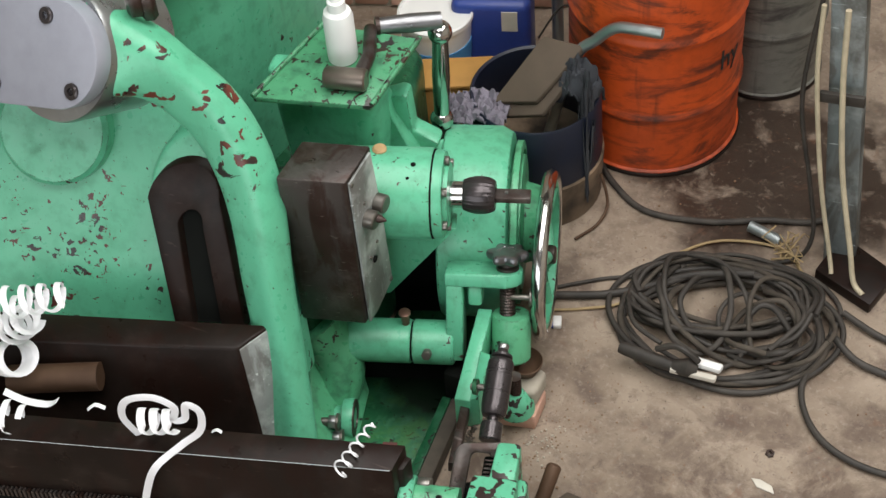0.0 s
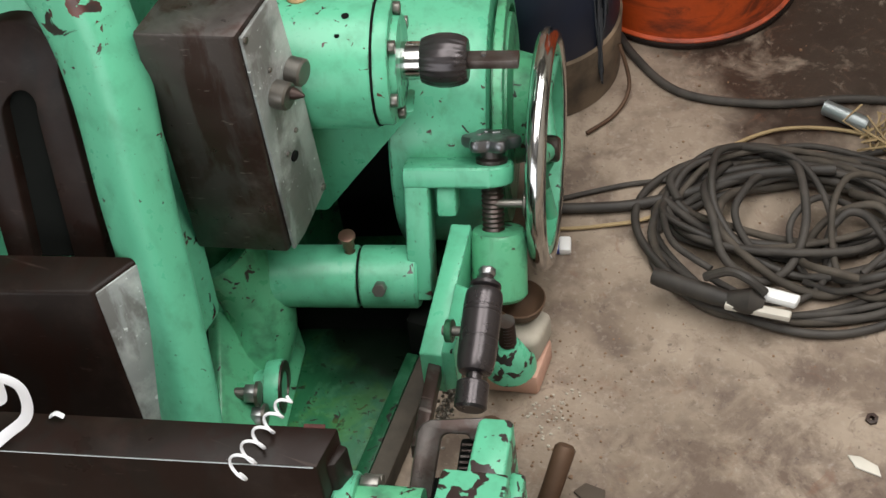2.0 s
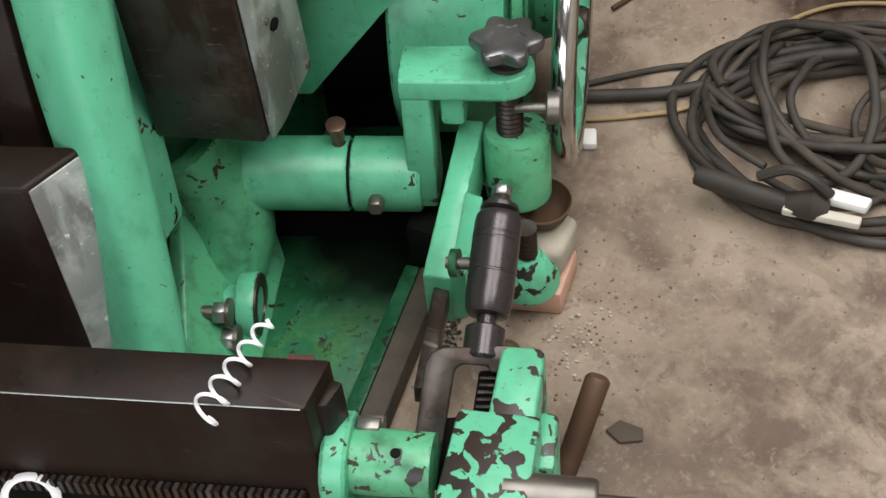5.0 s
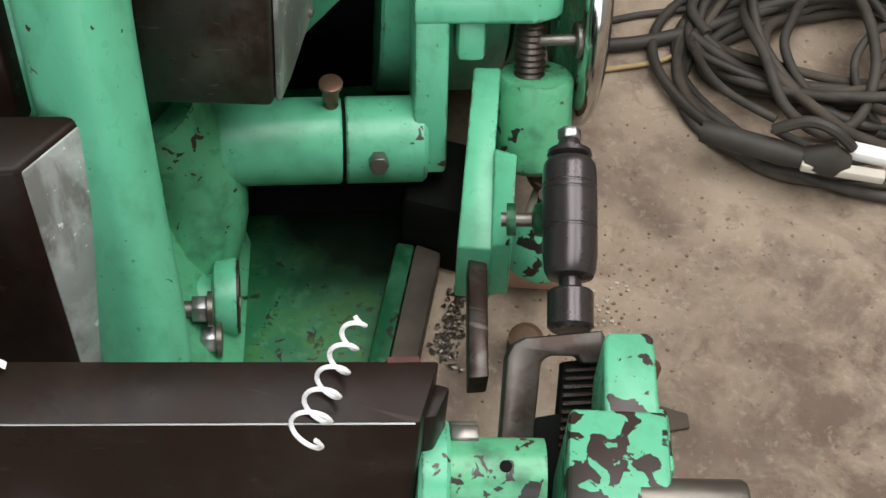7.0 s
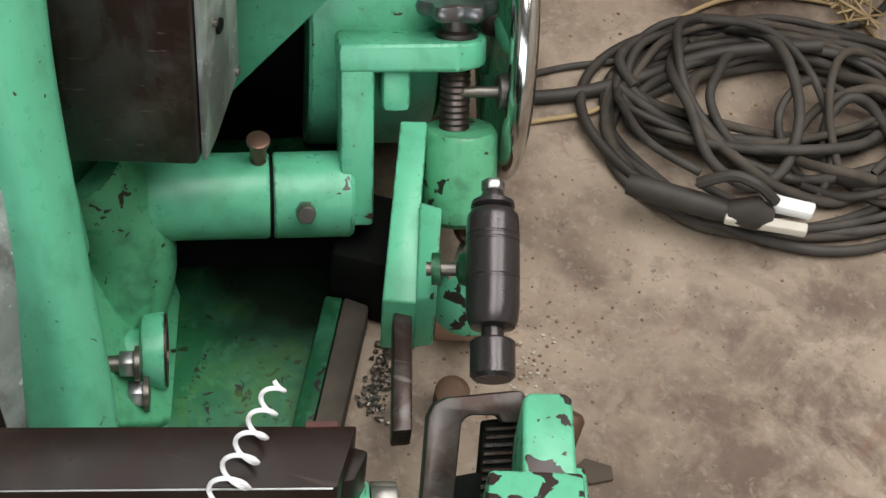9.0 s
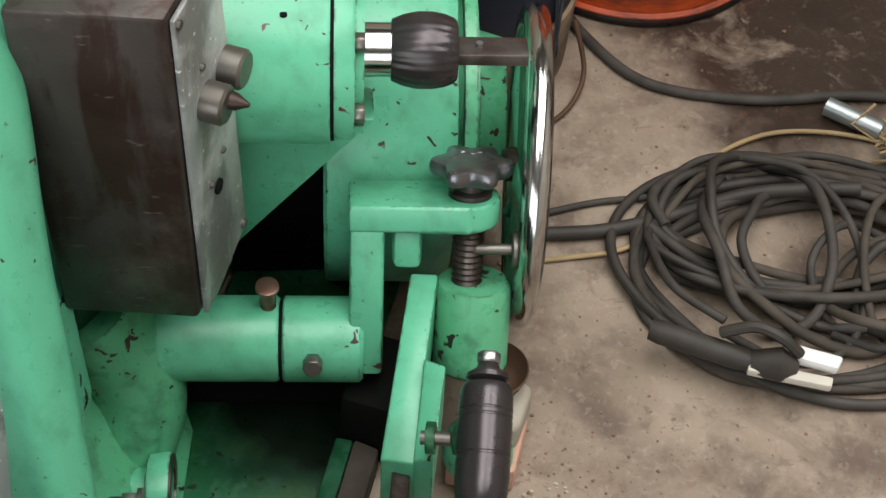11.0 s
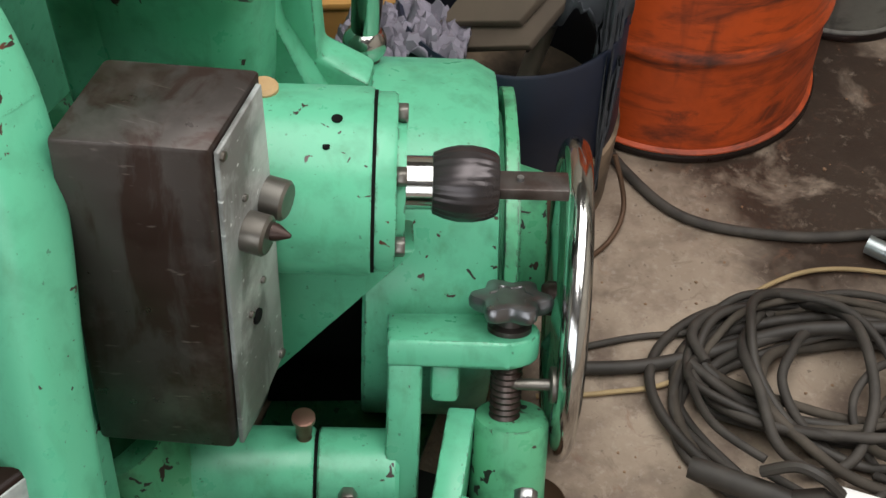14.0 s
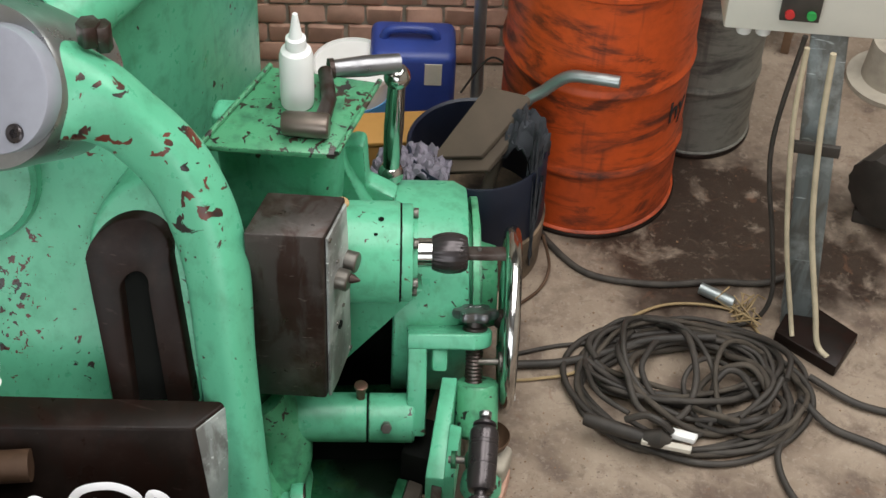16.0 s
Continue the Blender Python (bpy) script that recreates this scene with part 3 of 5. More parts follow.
def make_shaft():
    k = Vector((0.157, 0.291, 0.546))
    m = along(*k)
    part("shaft_housing", lathe([(-0.36, 0.104), (-0.104, 0.104), (-0.100, 0.102)], 64), GREEN, machine, m=m)
    part("seam", lathe([(-0.1005, 0.1005), (-0.096, 0.1005)], 64), BLACK_VOID, machine, m=m)
    part("web", extrude_poly([(-0.20, 0.135, 0.47), (0.122, 0.242, 0.47), (-0.040, 0.187, 0.235), (-0.20, 0.135, 0.235)], (-0.02, 0.05, 0.0), 0.006), GREEN, machine, "green gusset web")
    part("cap", lathe([(0, 0.016), (0.006, 0.016), (0.010, 0.012), (0.010, 0)], 20), TAN, machine, "tan filler cap", m=Matrix.Translation((-0.060, 0.252, 0.645)) @ UPRIGHT)
    for dx, dy, r in ((0.062, -0.012, 0.006), (0.052, -0.045, 0.004)):
        part("oil_hole", lathe([(0, r), (0.002, r), (0.002, 0)], 12), BLACK_VOID, machine, m=along(*(k + EX * (dx - 0.2) + EY * dy + Vector((0, 0, math.sqrt(0.104 ** 2 - dy ** 2) - 0.0008)))) @ UPRIGHT)
    # what turns with the feed
    fl = new("feed_flange")
    fl.parent = machine
    bm = lathe([(-0.096, 0.099), (-0.078, 0.099), (-0.074, 0.096), (-0.074, 0.074), (-0.064, 0.072), (-0.064, 0.0)], 64)
    disc = part("flange", bm, GREEN_CHIPPED, fl)
    for i in range(6):
        a = math.pi * i / 3 + 0.3
        part("bolt", hexagon(0.011, 0.012), STEEL_DULL, fl, m=Matrix.Translation((-0.075, 0.083 * math.cos(a), 0.083 * math.sin(a))))
    part("collar", lathe([(-0.064, 0.030), (-0.035, 0.030), (-0.033, 0.028)], 40), CHROME, fl)
    prof = [(-0.036, 0.026), (-0.034, 0.034), (-0.022, 0.039), (-0.006, 0.0425), (0.010, 0.0425), (0.024, 0.040), (0.034, 0.036), (0.038, 0.032), (0.038, 0.0)]
    part("knurled_grip", lathe(prof, 96, lambda i, x: 1.0 - (0.035 if i % 4 < 2 and (x < -0.02 or x > 0.016) else 0.0)), BLACKED, fl, "blackened steel grip with knurled ends")
    part("flat_bar", block(0.036, 0.116, -0.017, 0.017, -0.0075, 0.0075, 0.002), OXIDE, fl)
    part("pin", lathe([(0, 0.004), (0.024, 0.004)], 10), STEEL, fl, m=Matrix.Translation((0.062, 0, -0.012)) @ UPRIGHT)
    return fl, m


def make_case():
    m = along(0.118, 0.498, 0.236)
    prof = [(-0.140, 0.0), (-0.140, 0.230), (-0.136, 0.234), (-0.008, 0.234), (0.020, 0.219), (0.024, 0.18), (0.024, 0.0)]
    case = part("wheel_case", lathe(prof, 96), GREEN, machine, "green round gear case with an open notch", m=m)
    part("case_lip", block(-0.168, -0.136, -0.06, 0.05, 0.219, 0.227, 0.002), GREEN, case, m=m)
    part("case_inner", lathe([(0.016, 0.17), (0.05, 0.165), (0.055, 0.10), (0.09, 0.09)], 48), GREEN_WORN_AND_SHADE, case, m=m)
    part("case_ring", lathe([(0.03, 0.20), (0.045, 0.20), (0.047, 0.18), (0.03, 0.18)], 64), GREEN_WORN_AND_SHADE, case, m=m)
    # hand wheel on its own short shaft
    w = Matrix.Translation((0.266, 0.415, 0.262)) @ Matrix.Rotation(radians(16), 4, "Z")
    wheel = new("hand_wheel")
    wheel.parent = machine
    wheel.matrix_basis = w
    rim = []
    for i in range(72):
        a = 2 * math.pi * i / 72
        rim.append((0, 0.190 * math.cos(a), 0.190 * math.sin(a)))
    part("rim", sweep(rim, 0.0170, 14, True, 1.0, (1, 0, 0)), CHROME, wheel, "polished chrome rim")
    part("inner_rim", lathe([(-0.012, 0.164), (-0.012, 0.177), (0.012, 0.177), (0.012, 0.164), (-0.012, 0.164)], 64), GREEN, wheel)
    for i in range(3):
        a = 2 * math.pi * i / 3 + 0.5
        d = Vector((0, math.cos(a), math.sin(a)))
        part("spoke", sweep([d * 0.02, d * 0.09 - Vector((0.01, 0, 0)), d * 0.172], [0.016, 0.012, 0.013], 12), GREEN, wheel)
    part("hub", lathe([(-0.030, 0.016), (-0.022, 0.022), (0.018, 0.022), (0.022, 0.018), (0.022, 0)], 36), OXIDE, wheel)


def make_base():
    # lower shaft housing, fixed half
    m = along(*ROCK)
    part("lower_housing", lathe([(-0.30, 0.075), (-0.10, 0.062), (-0.075, 0.0525), (0.050, 0.0525), (0.0535, 0.050)], 48), GREEN, machine, m=m)
    part("lower_seam", lathe([(0.053, 0.047), (0.058, 0.047)], 40), BLACK_VOID, machine, m=m)
    cup = part("oiler", turned([(0, 0.011), (0.008, 0.007), (0.014, 0.007), (0.016, 0.010), (0.036, 0.0095), (0.038, 0.0140), (0.043, 0.0140), (0.044, 0.011), (0.044, 0.0)], 24), COPPER, machine, "small copper oil cup", m=Matrix.Translation((0.030, 0.122, 0.228)))
    foot = [(-1.15, -0.30), (-0.16, -0.02), (-0.12, 0.06), (-0.09, 0.30), (-0.3, 0.95), (-1.15, 0.95)]
    part("base_casting", prism(foot, 0.0, 0.32, 0.05, 4), GREEN_OILY_SHADED, machine, "oily green base casting with shade in its colour")
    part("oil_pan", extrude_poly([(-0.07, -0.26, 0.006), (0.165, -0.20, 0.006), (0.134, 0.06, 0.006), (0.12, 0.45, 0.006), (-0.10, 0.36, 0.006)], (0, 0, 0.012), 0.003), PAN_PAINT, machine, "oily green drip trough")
    part("pan_edge", extrude_poly([(0.152, -0.24, 0.045), (0.178, -0.235, 0.050), (0.152, 0.085, 0.050), (0.128, 0.085, 0.045)], (0, 0, -0.045), 0.004), GREEN_OILY_SHADED, machine, "dirty green trough edge")
    part("pan_strip", extrude_poly([(0.179, -0.235, 0.052), (0.210, -0.230, 0.046), (0.186, 0.085, 0.046), (0.153, 0.085, 0.052)], (0, 0, -0.046), 0.004), RUBBER_BROWN, machine, "grimy brown strip along the trough")
    # added black sheet and block: painted shade under the lower housing
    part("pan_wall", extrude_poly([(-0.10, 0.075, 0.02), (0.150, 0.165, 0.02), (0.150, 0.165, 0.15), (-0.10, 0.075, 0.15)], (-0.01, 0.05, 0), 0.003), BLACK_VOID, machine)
    part("trough_end", block(0.13, 0.225, 0.088, 0.20, 0.0, 0.13, 0.012), BLACK_VOID, machine, "added black block for the shade at the trough's end")
    slope = Vector((0.71, 0.242, 0.66))
    # darker green here is painted shade beside the trough
    part("foot_slope", extrude_poly([(-0.175, 0.015, 0.180), (-0.137, 0.094, 0.106), (-0.089, 0.094, 0.055), (-0.050, 0.050, 0.018), (0.000, -0.130, 0.018), (-0.059, -0.212, 0.110)], slope * -0.03, 0.006, 3), GREEN_WORN_AND_SHADE, machine)
    # another added black sheet, for the dark gap behind the gusset
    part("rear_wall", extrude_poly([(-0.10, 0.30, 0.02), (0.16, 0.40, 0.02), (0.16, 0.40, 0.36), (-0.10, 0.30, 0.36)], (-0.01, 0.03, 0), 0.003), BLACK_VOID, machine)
    part("housing_root", sweep(smooth_line([(-0.16, 0.03, 0.26), (-0.125, 0.035, 0.185), (-0.105, 0.02, 0.11), (-0.115, -0.03, 0.03)], 16), [0.06] * 17, 20), GREEN_WORN_AND_SHADE, machine)
    port = along(-0.045, -0.065, 0.06)
    part("port_ring", lathe([(-0.10, 0.026), (-0.016, 0.028), (-0.012, 0.044), (0.010, 0.047), (0.014, 0.046)], 40), GREEN, machine, m=port)
    part("port_face", lathe([(0.013, 0.0455), (0.017, 0.044), (0.017, 0.028), (0.006, 0.026)], 40), OXIDE, machine, "worn brown ring face", m=port)
    part("port_core", lathe([(-0.01, 0.027), (0.008, 0.024), (0.010, 0.018), (0.010, 0.0)], 24), GREEN, machine, m=port)
    for dx, dy, dz in ((0.004, -0.046, 0.040), (0.020, -0.068, 0.006)):
        at = along(-0.045, -0.065 + dy, 0.06 + dz) @ Matrix.Translation((dx, 0, 0))
        b = part("port_bolt", lathe([(-0.16, 0.0105), (-0.010, 0.0105)], 18), STEEL_DULL, machine, m=at)
        part("nut", hexagon(0.017, 0.018), STEEL, b, m=at @ Matrix.Translation((-0.026, 0, 0)))
        part("washer", lathe([(0.0, 0.0), (0.0, 0.021), (0.006, 0.021), (0.007, 0.012), (0.007, 0.0)], 20), STEEL_DULL, b, m=at @ Matrix.Translation((-0.008, 0, 0)))


def make_table():
    e = Vector((EX.x, EX.y, 0))
    c = Vector((-0.165, -0.258, 0.49))
    down = Vector((0.075, -0.075, -0.38))
    part("table_block", extrude_poly([c - e * 0.62, c, c + Vector((0.036, 0.085, 0)), c - e * 0.62 + Vector((0, 0.085, 0))], down, 0.006), OXIDE_BROWN, machine, "dark brown steel table block")
    q = c + Vector((-0.001, 0.006, -0.006))
    part("table_end", extrude_poly([q, q + Vector((0.031, 0.073, 0)), q + Vector((0.031, 0.073, 0)) + down * 0.95, q + down * 0.95], (0.006, -0.0025, 0), 0.002), GREY_CASTING, machine, "bare grey end face")
    r2 = Vector((math.cos(radians(16.5)), math.sin(radians(16.5))))
    c2 = Vector((0.266, -0.400))

    def strip(x, dy, length, depth):
        o = c2 - r2 * x + Vector((0, dy))
        q = o - r2 * length
        return [tuple(q), tuple(o), (o.x, o.y + depth), (q.x, q.y + depth)]
    rail = part("rail", prism(strip(0, 0, 1.15, 0.066), 0.14, 0.468, 0.003), OXIDE_BROWN, machine, "long black oiled steel rail")
    part("rail_edge", sweep([(0.262, -0.4015, 0.4665), (0.266 - 1.15 * r2.x, -0.4005 - 1.15 * r2.y, 0.4665)], 0.0010, 6), STEEL, rail)
    rack = part("rack", prism(strip(0.02, -0.004, 1.10, 0.02), 0.15, 0.286, 0.001), BLACK_VOID, rail, "black feed rack")
    for i in range(90):
        o = c2 - r2 * (0.022 + 0.0098 * i) + Vector((0, -0.012))
        part("tooth", prism([(o.x - r2.x * 0.0052, o.y - r2.y * 0.0052), (o.x, o.y), (o.x, o.y + 0.010), (o.x - r2.x * 0.0052, o.y - r2.y * 0.0052 + 0.010)], 0.266, 0.292, 0.0, 1), OXIDE, rack)
    part("rail_stop", prism([(0.263, -0.380), (0.276, -0.374), (0.280, -0.340), (0.263, -0.340)], 0.30, 0.440, 0.004), OXIDE_BROWN, rail, "dark steel stop at the rail end")
    part("red_mark", prism([(0.222, -0.350), (0.250, -0.341), (0.248, -0.335), (0.220, -0.344)], 0.467, 0.4692, 0.0005, 1), RED_OXIDE, rail, "faded red paint mark")
    part("stop_bar", sweep([(-0.62, -0.47, 0.42), (-0.435, -0.395, 0.43)], 0.032, 12), RUSTY, machine, "rusty round stop bar")


make_column()
make_head()
make_gearbox()
fl_shaft, fl_rest = make_shaft()
make_case()
make_base()
make_table()


# ---- rocking feed bracket ----
def make_rocker():
    r = new("rocker")
    r.parent = machine
    part("sleeve", lathe([(0.058, 0.050), (0.060, 0.0525), (0.150, 0.0525), (0.155, 0.048)], 48), GREEN, r)
    part("sleeve_screw", hexagon(0.012, 0.02), STEEL_DULL, r, m=Matrix.Translation((0.095, -0.052, 0.0)) @ Matrix.Rotation(radians(180), 4, "Z") @ Matrix.Rotation(radians(90), 4, "Z"))
    part("upright", block(0.1375, 0.178, -0.0362, 0.0362, -0.03, 0.18, 0.006), GREEN, r)
    top = [(0.136, -0.038, 0.163), (0.276, -0.038, 0.163)]
    for i in range(9):
        a = -math.pi / 2 + math.pi * i / 8
        top.append((0.276 + 0.038 * math.cos(a), 0.038 * math.sin(a), 0.163))
    top += [(0.276, 0.038, 0.163), (0.136, 0.038, 0.163)]
    part("top_arm", extrude_poly(top, (0, 0, 0.034), 0.005), GREEN, r, "green arm worn at the edges")
    part("stud", turned([(0.19, 0.026), (0.203, 0.026), (0.206, 0.018), (0.222, 0.018)], 24), OXIDE, r, m=Matrix.Translation((0.278, 0, 0)))
    # star knob with six lobes
    prof = []
    for i in range(84):
        a = 2 * math.pi * i / 84
        prof.append((0.0435 + 0.0062 * math.cos(6 * a + 0.4), a))
    bm = bmesh.new()
    rings = []
    for z, k in ((0.0, 0.90), (0.004, 0.98), (0.012, 1.0), (0.018, 0.95), (0.020, 0.84), (0.0195, 0.52), (0.018, 0.50)):
        rings.append([bm.verts.new((k * q * math.cos(a), k * q * math.sin(a), z)) for q, a in prof])
    for p, q in zip(rings, rings[1:]):
        for i in range(84):
            bm.faces.new((p[i], p[(i + 1) % 84], q[(i + 1) % 84], q[i]))
    bm.faces.new(list(reversed(rings[0])))
    bm.faces.new(rings[-1])
    part("star_knob", bm, KNOB_STEEL, r, "bright steel star knob", m=Matrix.Translation((0.278, 0, 0.222)))
    thread = [(0.08 + i * 0.004, 0.019 if i % 2 else 0.0165) for i in range(22)]
    part("thread", turned(thread, 20), OXIDE, r, m=Matrix.Translation((0.278, 0, 0)))
    part("guide_nut", block(0.188, 0.222, -0.026, 0.026, 0.110, 0.163, 0.008), GREEN, r)
    part("follower", turned([(-0.035, 0.040), (-0.028, 0.046), (0.075, 0.046), (0.082, 0.042), (0.083, 0.020)], 40), GREEN_WORN_AND_SHADE, r, "worn green round follower", m=Matrix.Translation((0.286, 0, 0)))
    part("roller_pin", lathe([(0.28, 0.007), (0.330, 0.007)], 12), STEEL_DULL, r, m=Matrix.Translation((0, -0.01, 0.13)))
    part("roller", lathe([(0.328, 0.020), (0.330, 0.022), (0.345, 0.022), (0.347, 0.020), (0.347, 0.0)], 28), STEEL_DULL, r, m=Matrix.Translation((0, -0.01, 0.13)))
    return r


def make_push_rod():
    p = new("push_rod")
    p.parent = machine
    down = Vector((0.004, -0.008, -0.085))
    # flat green lever in two plates with a seam between them
    bar = [(0.185, 0.190, 0.270), (0.216, 0.202, 0.267), (0.237, 0.087, 0.252), (0.266, -0.037, 0.234), (0.225, -0.040, 0.227)]
    part("lever", extrude_poly(bar, down, 0.003), GREEN_LEG, p, "green flat lever with worn edges")
    cheek = [(0.236, 0.086, 0.259), (0.263, 0.080, 0.264), (0.285, -0.035, 0.252), (0.263, -0.038, 0.240)]
    part("lever_cheek", extrude_poly(cheek, down, 0.002), GREEN_CHIPPED, p, "chipped green side plate")
    part("lever_tongue", extrude_poly([(0.237, -0.030, 0.210), (0.258, -0.026, 0.210), (0.298, -0.185, 0.212), (0.277, -0.192, 0.210)], (0, -0.003, -0.03), 0.003), OXIDE, p, "dark steel tongue")
    # turned handle, which swings more than the lever
    q = new("feed_handle")
    q.parent = machine
    d = Vector((0.041, -0.162, -0.052))
    m = Matrix.Translation((0.328, -0.007, 0.368)) @ d.to_track_quat("X", "Z").to_matrix().to_4x4()
    prof = [(-0.024, 0.0), (-0.024, 0.010), (-0.016, 0.013), (-0.009, 0.023), (-0.004, 0.024), (0.0, 0.017), (0.002, 0.024), (0.007, 0.0275), (0.014, 0.0285), (0.030, 0.0290), (0.0310, 0.0280), (0.0325, 0.0280), (0.0335, 0.0290), (0.037, 0.0290), (0.038, 0.0280), (0.0395, 0.0280), (0.0405, 0.0290),
            (0.078, 0.0290), (0.079, 0.0280), (0.081, 0.0280), (0.082, 0.0290), (0.108, 0.0288), (0.124, 0.027), (0.131, 0.024), (0.133, 0.012), (0.144, 0.012), (0.146, 0.022), (0.148, 0.024), (0.184, 0.024), (0.188, 0.02), (0.188, 0.0)]
    part("turned_handle", lathe(prof, 40), BLACKED, q, "blackened turned steel handle", m=m)
    part("hex_head", hexagon(0.013, 0.012), STEEL, q, m=m @ Matrix.Translation((-0.034, 0, 0)))
    side = Vector((0.94, 0.20, 0.10)).to_track_quat("X", "Z").to_matrix().to_4x4()
    pin = Matrix.Translation((0.280, -0.048, 0.296)) @ side
    part("link_pin", lathe([(-0.01, 0.008), (0.04, 0.008)], 14), STEEL_DULL, q, m=pin)
    part("link_boss", lathe([(0.022, 0.006), (0.026, 0.017), (0.038, 0.020), (0.046, 0.016)], 20), GREEN_OILY_SHADED, q, m=pin)
    part("link_washer", lathe([(-0.004, 0.005), (-0.004, 0.018), (0.006, 0.018), (0.006, 0.005)], 20), GREEN_OILY_SHADED, q, m=pin)
    return p, q


rocker = make_rocker()
push_rod, feed_handle = make_push_rod()


def make_slide_block():
    u = Vector((0.965, 0.262, 0.0))
    s = Vector((0.20, -0.98, 0.0))
    o = Vector((0.403, -0.191, 0.0))

    def plan(pts):
        return [tuple((o + u * a + s * b).xy) for a, b in pts]
    # upright ear that widens into the block
    part("slide_ear", prism(plan([(0.0, 0.006), (0.007, 0.0), (0.043, 0.0), (0.050, 0.006), (0.054, 0.105), (0.0, 0.105)]), 0.0, 0.366, 0.006, 3), GREEN_FLAKED, machine, "green upright ear with flaking paint")
    part("slide_block", prism(plan([(-0.034, 0.090), (0.060, 0.0925), (0.066, 0.30), (-0.040, 0.30)]), 0.0, 0.371, 0.006, 2), GREEN_FLAKED, machine, "green block with flaking paint")
    part("slide_cheek", prism(plan([(0.0505, 0.048), (0.072, 0.052), (0.078, 0.125), (0.0505, 0.125)]), 0.06, 0.310, 0.006, 2), GREEN_FLAKED, machine)
    at = Matrix.Translation((0.490, -0.355, 0.345)) @ Matrix.Rotation(math.atan2(u.y, u.x), 4, "Z")
    part("slide_shaft", lathe([(-0.02, 0.027), (0.078, 0.027), (0.082, 0.024), (0.082, 0.010), (0.125, 0.010)], 28), STEEL_DULL, machine, "bare steel shaft end", m=at)
    # forked steel yoke in front of the toothed spindle
    y0 = Vector((0.313, -0.206, 0.337))
    yu = Vector((0.93, 0.36, -0.05)).normalized()
    yv = Vector((0.15, -0.84, -0.53)).normalized()
    yn = yu.cross(yv).normalized()

    def on(pts, off=0.0):
        return [y0 + yu * a + yv * b + yn * off for a, b in pts]
    outline = [(0.0, 0.020), (0.005, 0.007), (0.018, 0.001), (0.096, -0.003), (0.101, 0.004), (0.101, 0.030), (0.078, 0.030), (0.074, 0.022), (0.044, 0.020), (0.036, 0.026), (0.034, 0.17), (0.002, 0.17)]
    part("yoke", extrude_poly(on(outline), yn * -0.022 if yn.z > 0 else yn * 0.022, 0.004, 2), OXIDE, machine, "dark forged steel yoke")
    k = -1.0 if yn.z > 0 else 1.0
    rack = part("toothed_spindle", extrude_poly(on([(0.064, 0.028), (0.112, 0.024), (0.112, 0.13), (0.064, 0.13)], 0.026 * k), yn * 0.02 * k, 0.003), BLACK_VOID, machine, "black oily toothed spindle")
    for i in range(10):
        b = 0.034 + 0.0085 * i
        part("tooth", extrude_poly(on([(0.066, b), (0.108, b), (0.108, b + 0.0042), (0.066, b + 0.0042)], 0.0215 * k), yn * 0.006 * k, 0.0008, 1), OXIDE, rack)
    part("spindle_web", extrude_poly(on([(0.030, 0.085), (0.070, 0.080), (0.070, 0.17), (0.030, 0.17)], 0.024 * k), yn * 0.015 * k, 0.004), BLACK_VOID, machine)
    # bearing beside the rail end
    axis = Matrix.Translation((0.278, -0.372, 0.325)) @ Matrix.Rotation(math.atan2(u.y, u.x), 4, "Z")
    part("bearing_collar", lathe([(-0.016, 0.050), (-0.012, 0.054), (0.010, 0.055), (0.014, 0.051), (0.014, 0.0)], 40), GREEN, machine, m=axis)
    part("bearing", lathe([(0.013, 0.038), (0.105, 0.038)], 36), GREEN_WORN_AND_SHADE, machine, m=axis)
    part("bearing_foot", block(0.265, 0.38, -0.39, -0.35, 0.0, 0.32, 0.006), GREEN_OILY_SHADED, machine)
    for y, z in ((0.030, 0.022), (0.046, 0.002)):
        part("bearing_bolt", hexagon(0.014, 0.026), STEEL_DULL, machine, m=axis @ Matrix.Translation((0.016, y, z)))
    part("oil_hole", lathe([(0, 0.006), (0.002, 0.006), (0.002, 0)], 12), BLACK_VOID, machine, m=axis @ Matrix.Translation((0.066, -0.008, 0.0365)) @ UPRIGHT)
    part("side_lever", sweep([(0.4505, -0.130, 0.0), (0.457, -0.075, 0.05), (0.463, -0.036, 0.095), (0.4635, -0.032, 0.099)], [0.0165, 0.017, 0.0175, 0.013], 16), RUSTY, machine, "worn brown steel hand lever")
    part("foot_bolt", sweep([(0.315, 0.005, 0.0), (0.316, 0.0, 0.03), (0.316, -0.001, 0.034)], [0.022, 0.022, 0.015], 16), RUSTY, machine, "rusty round bolt end")


make_slide_block()


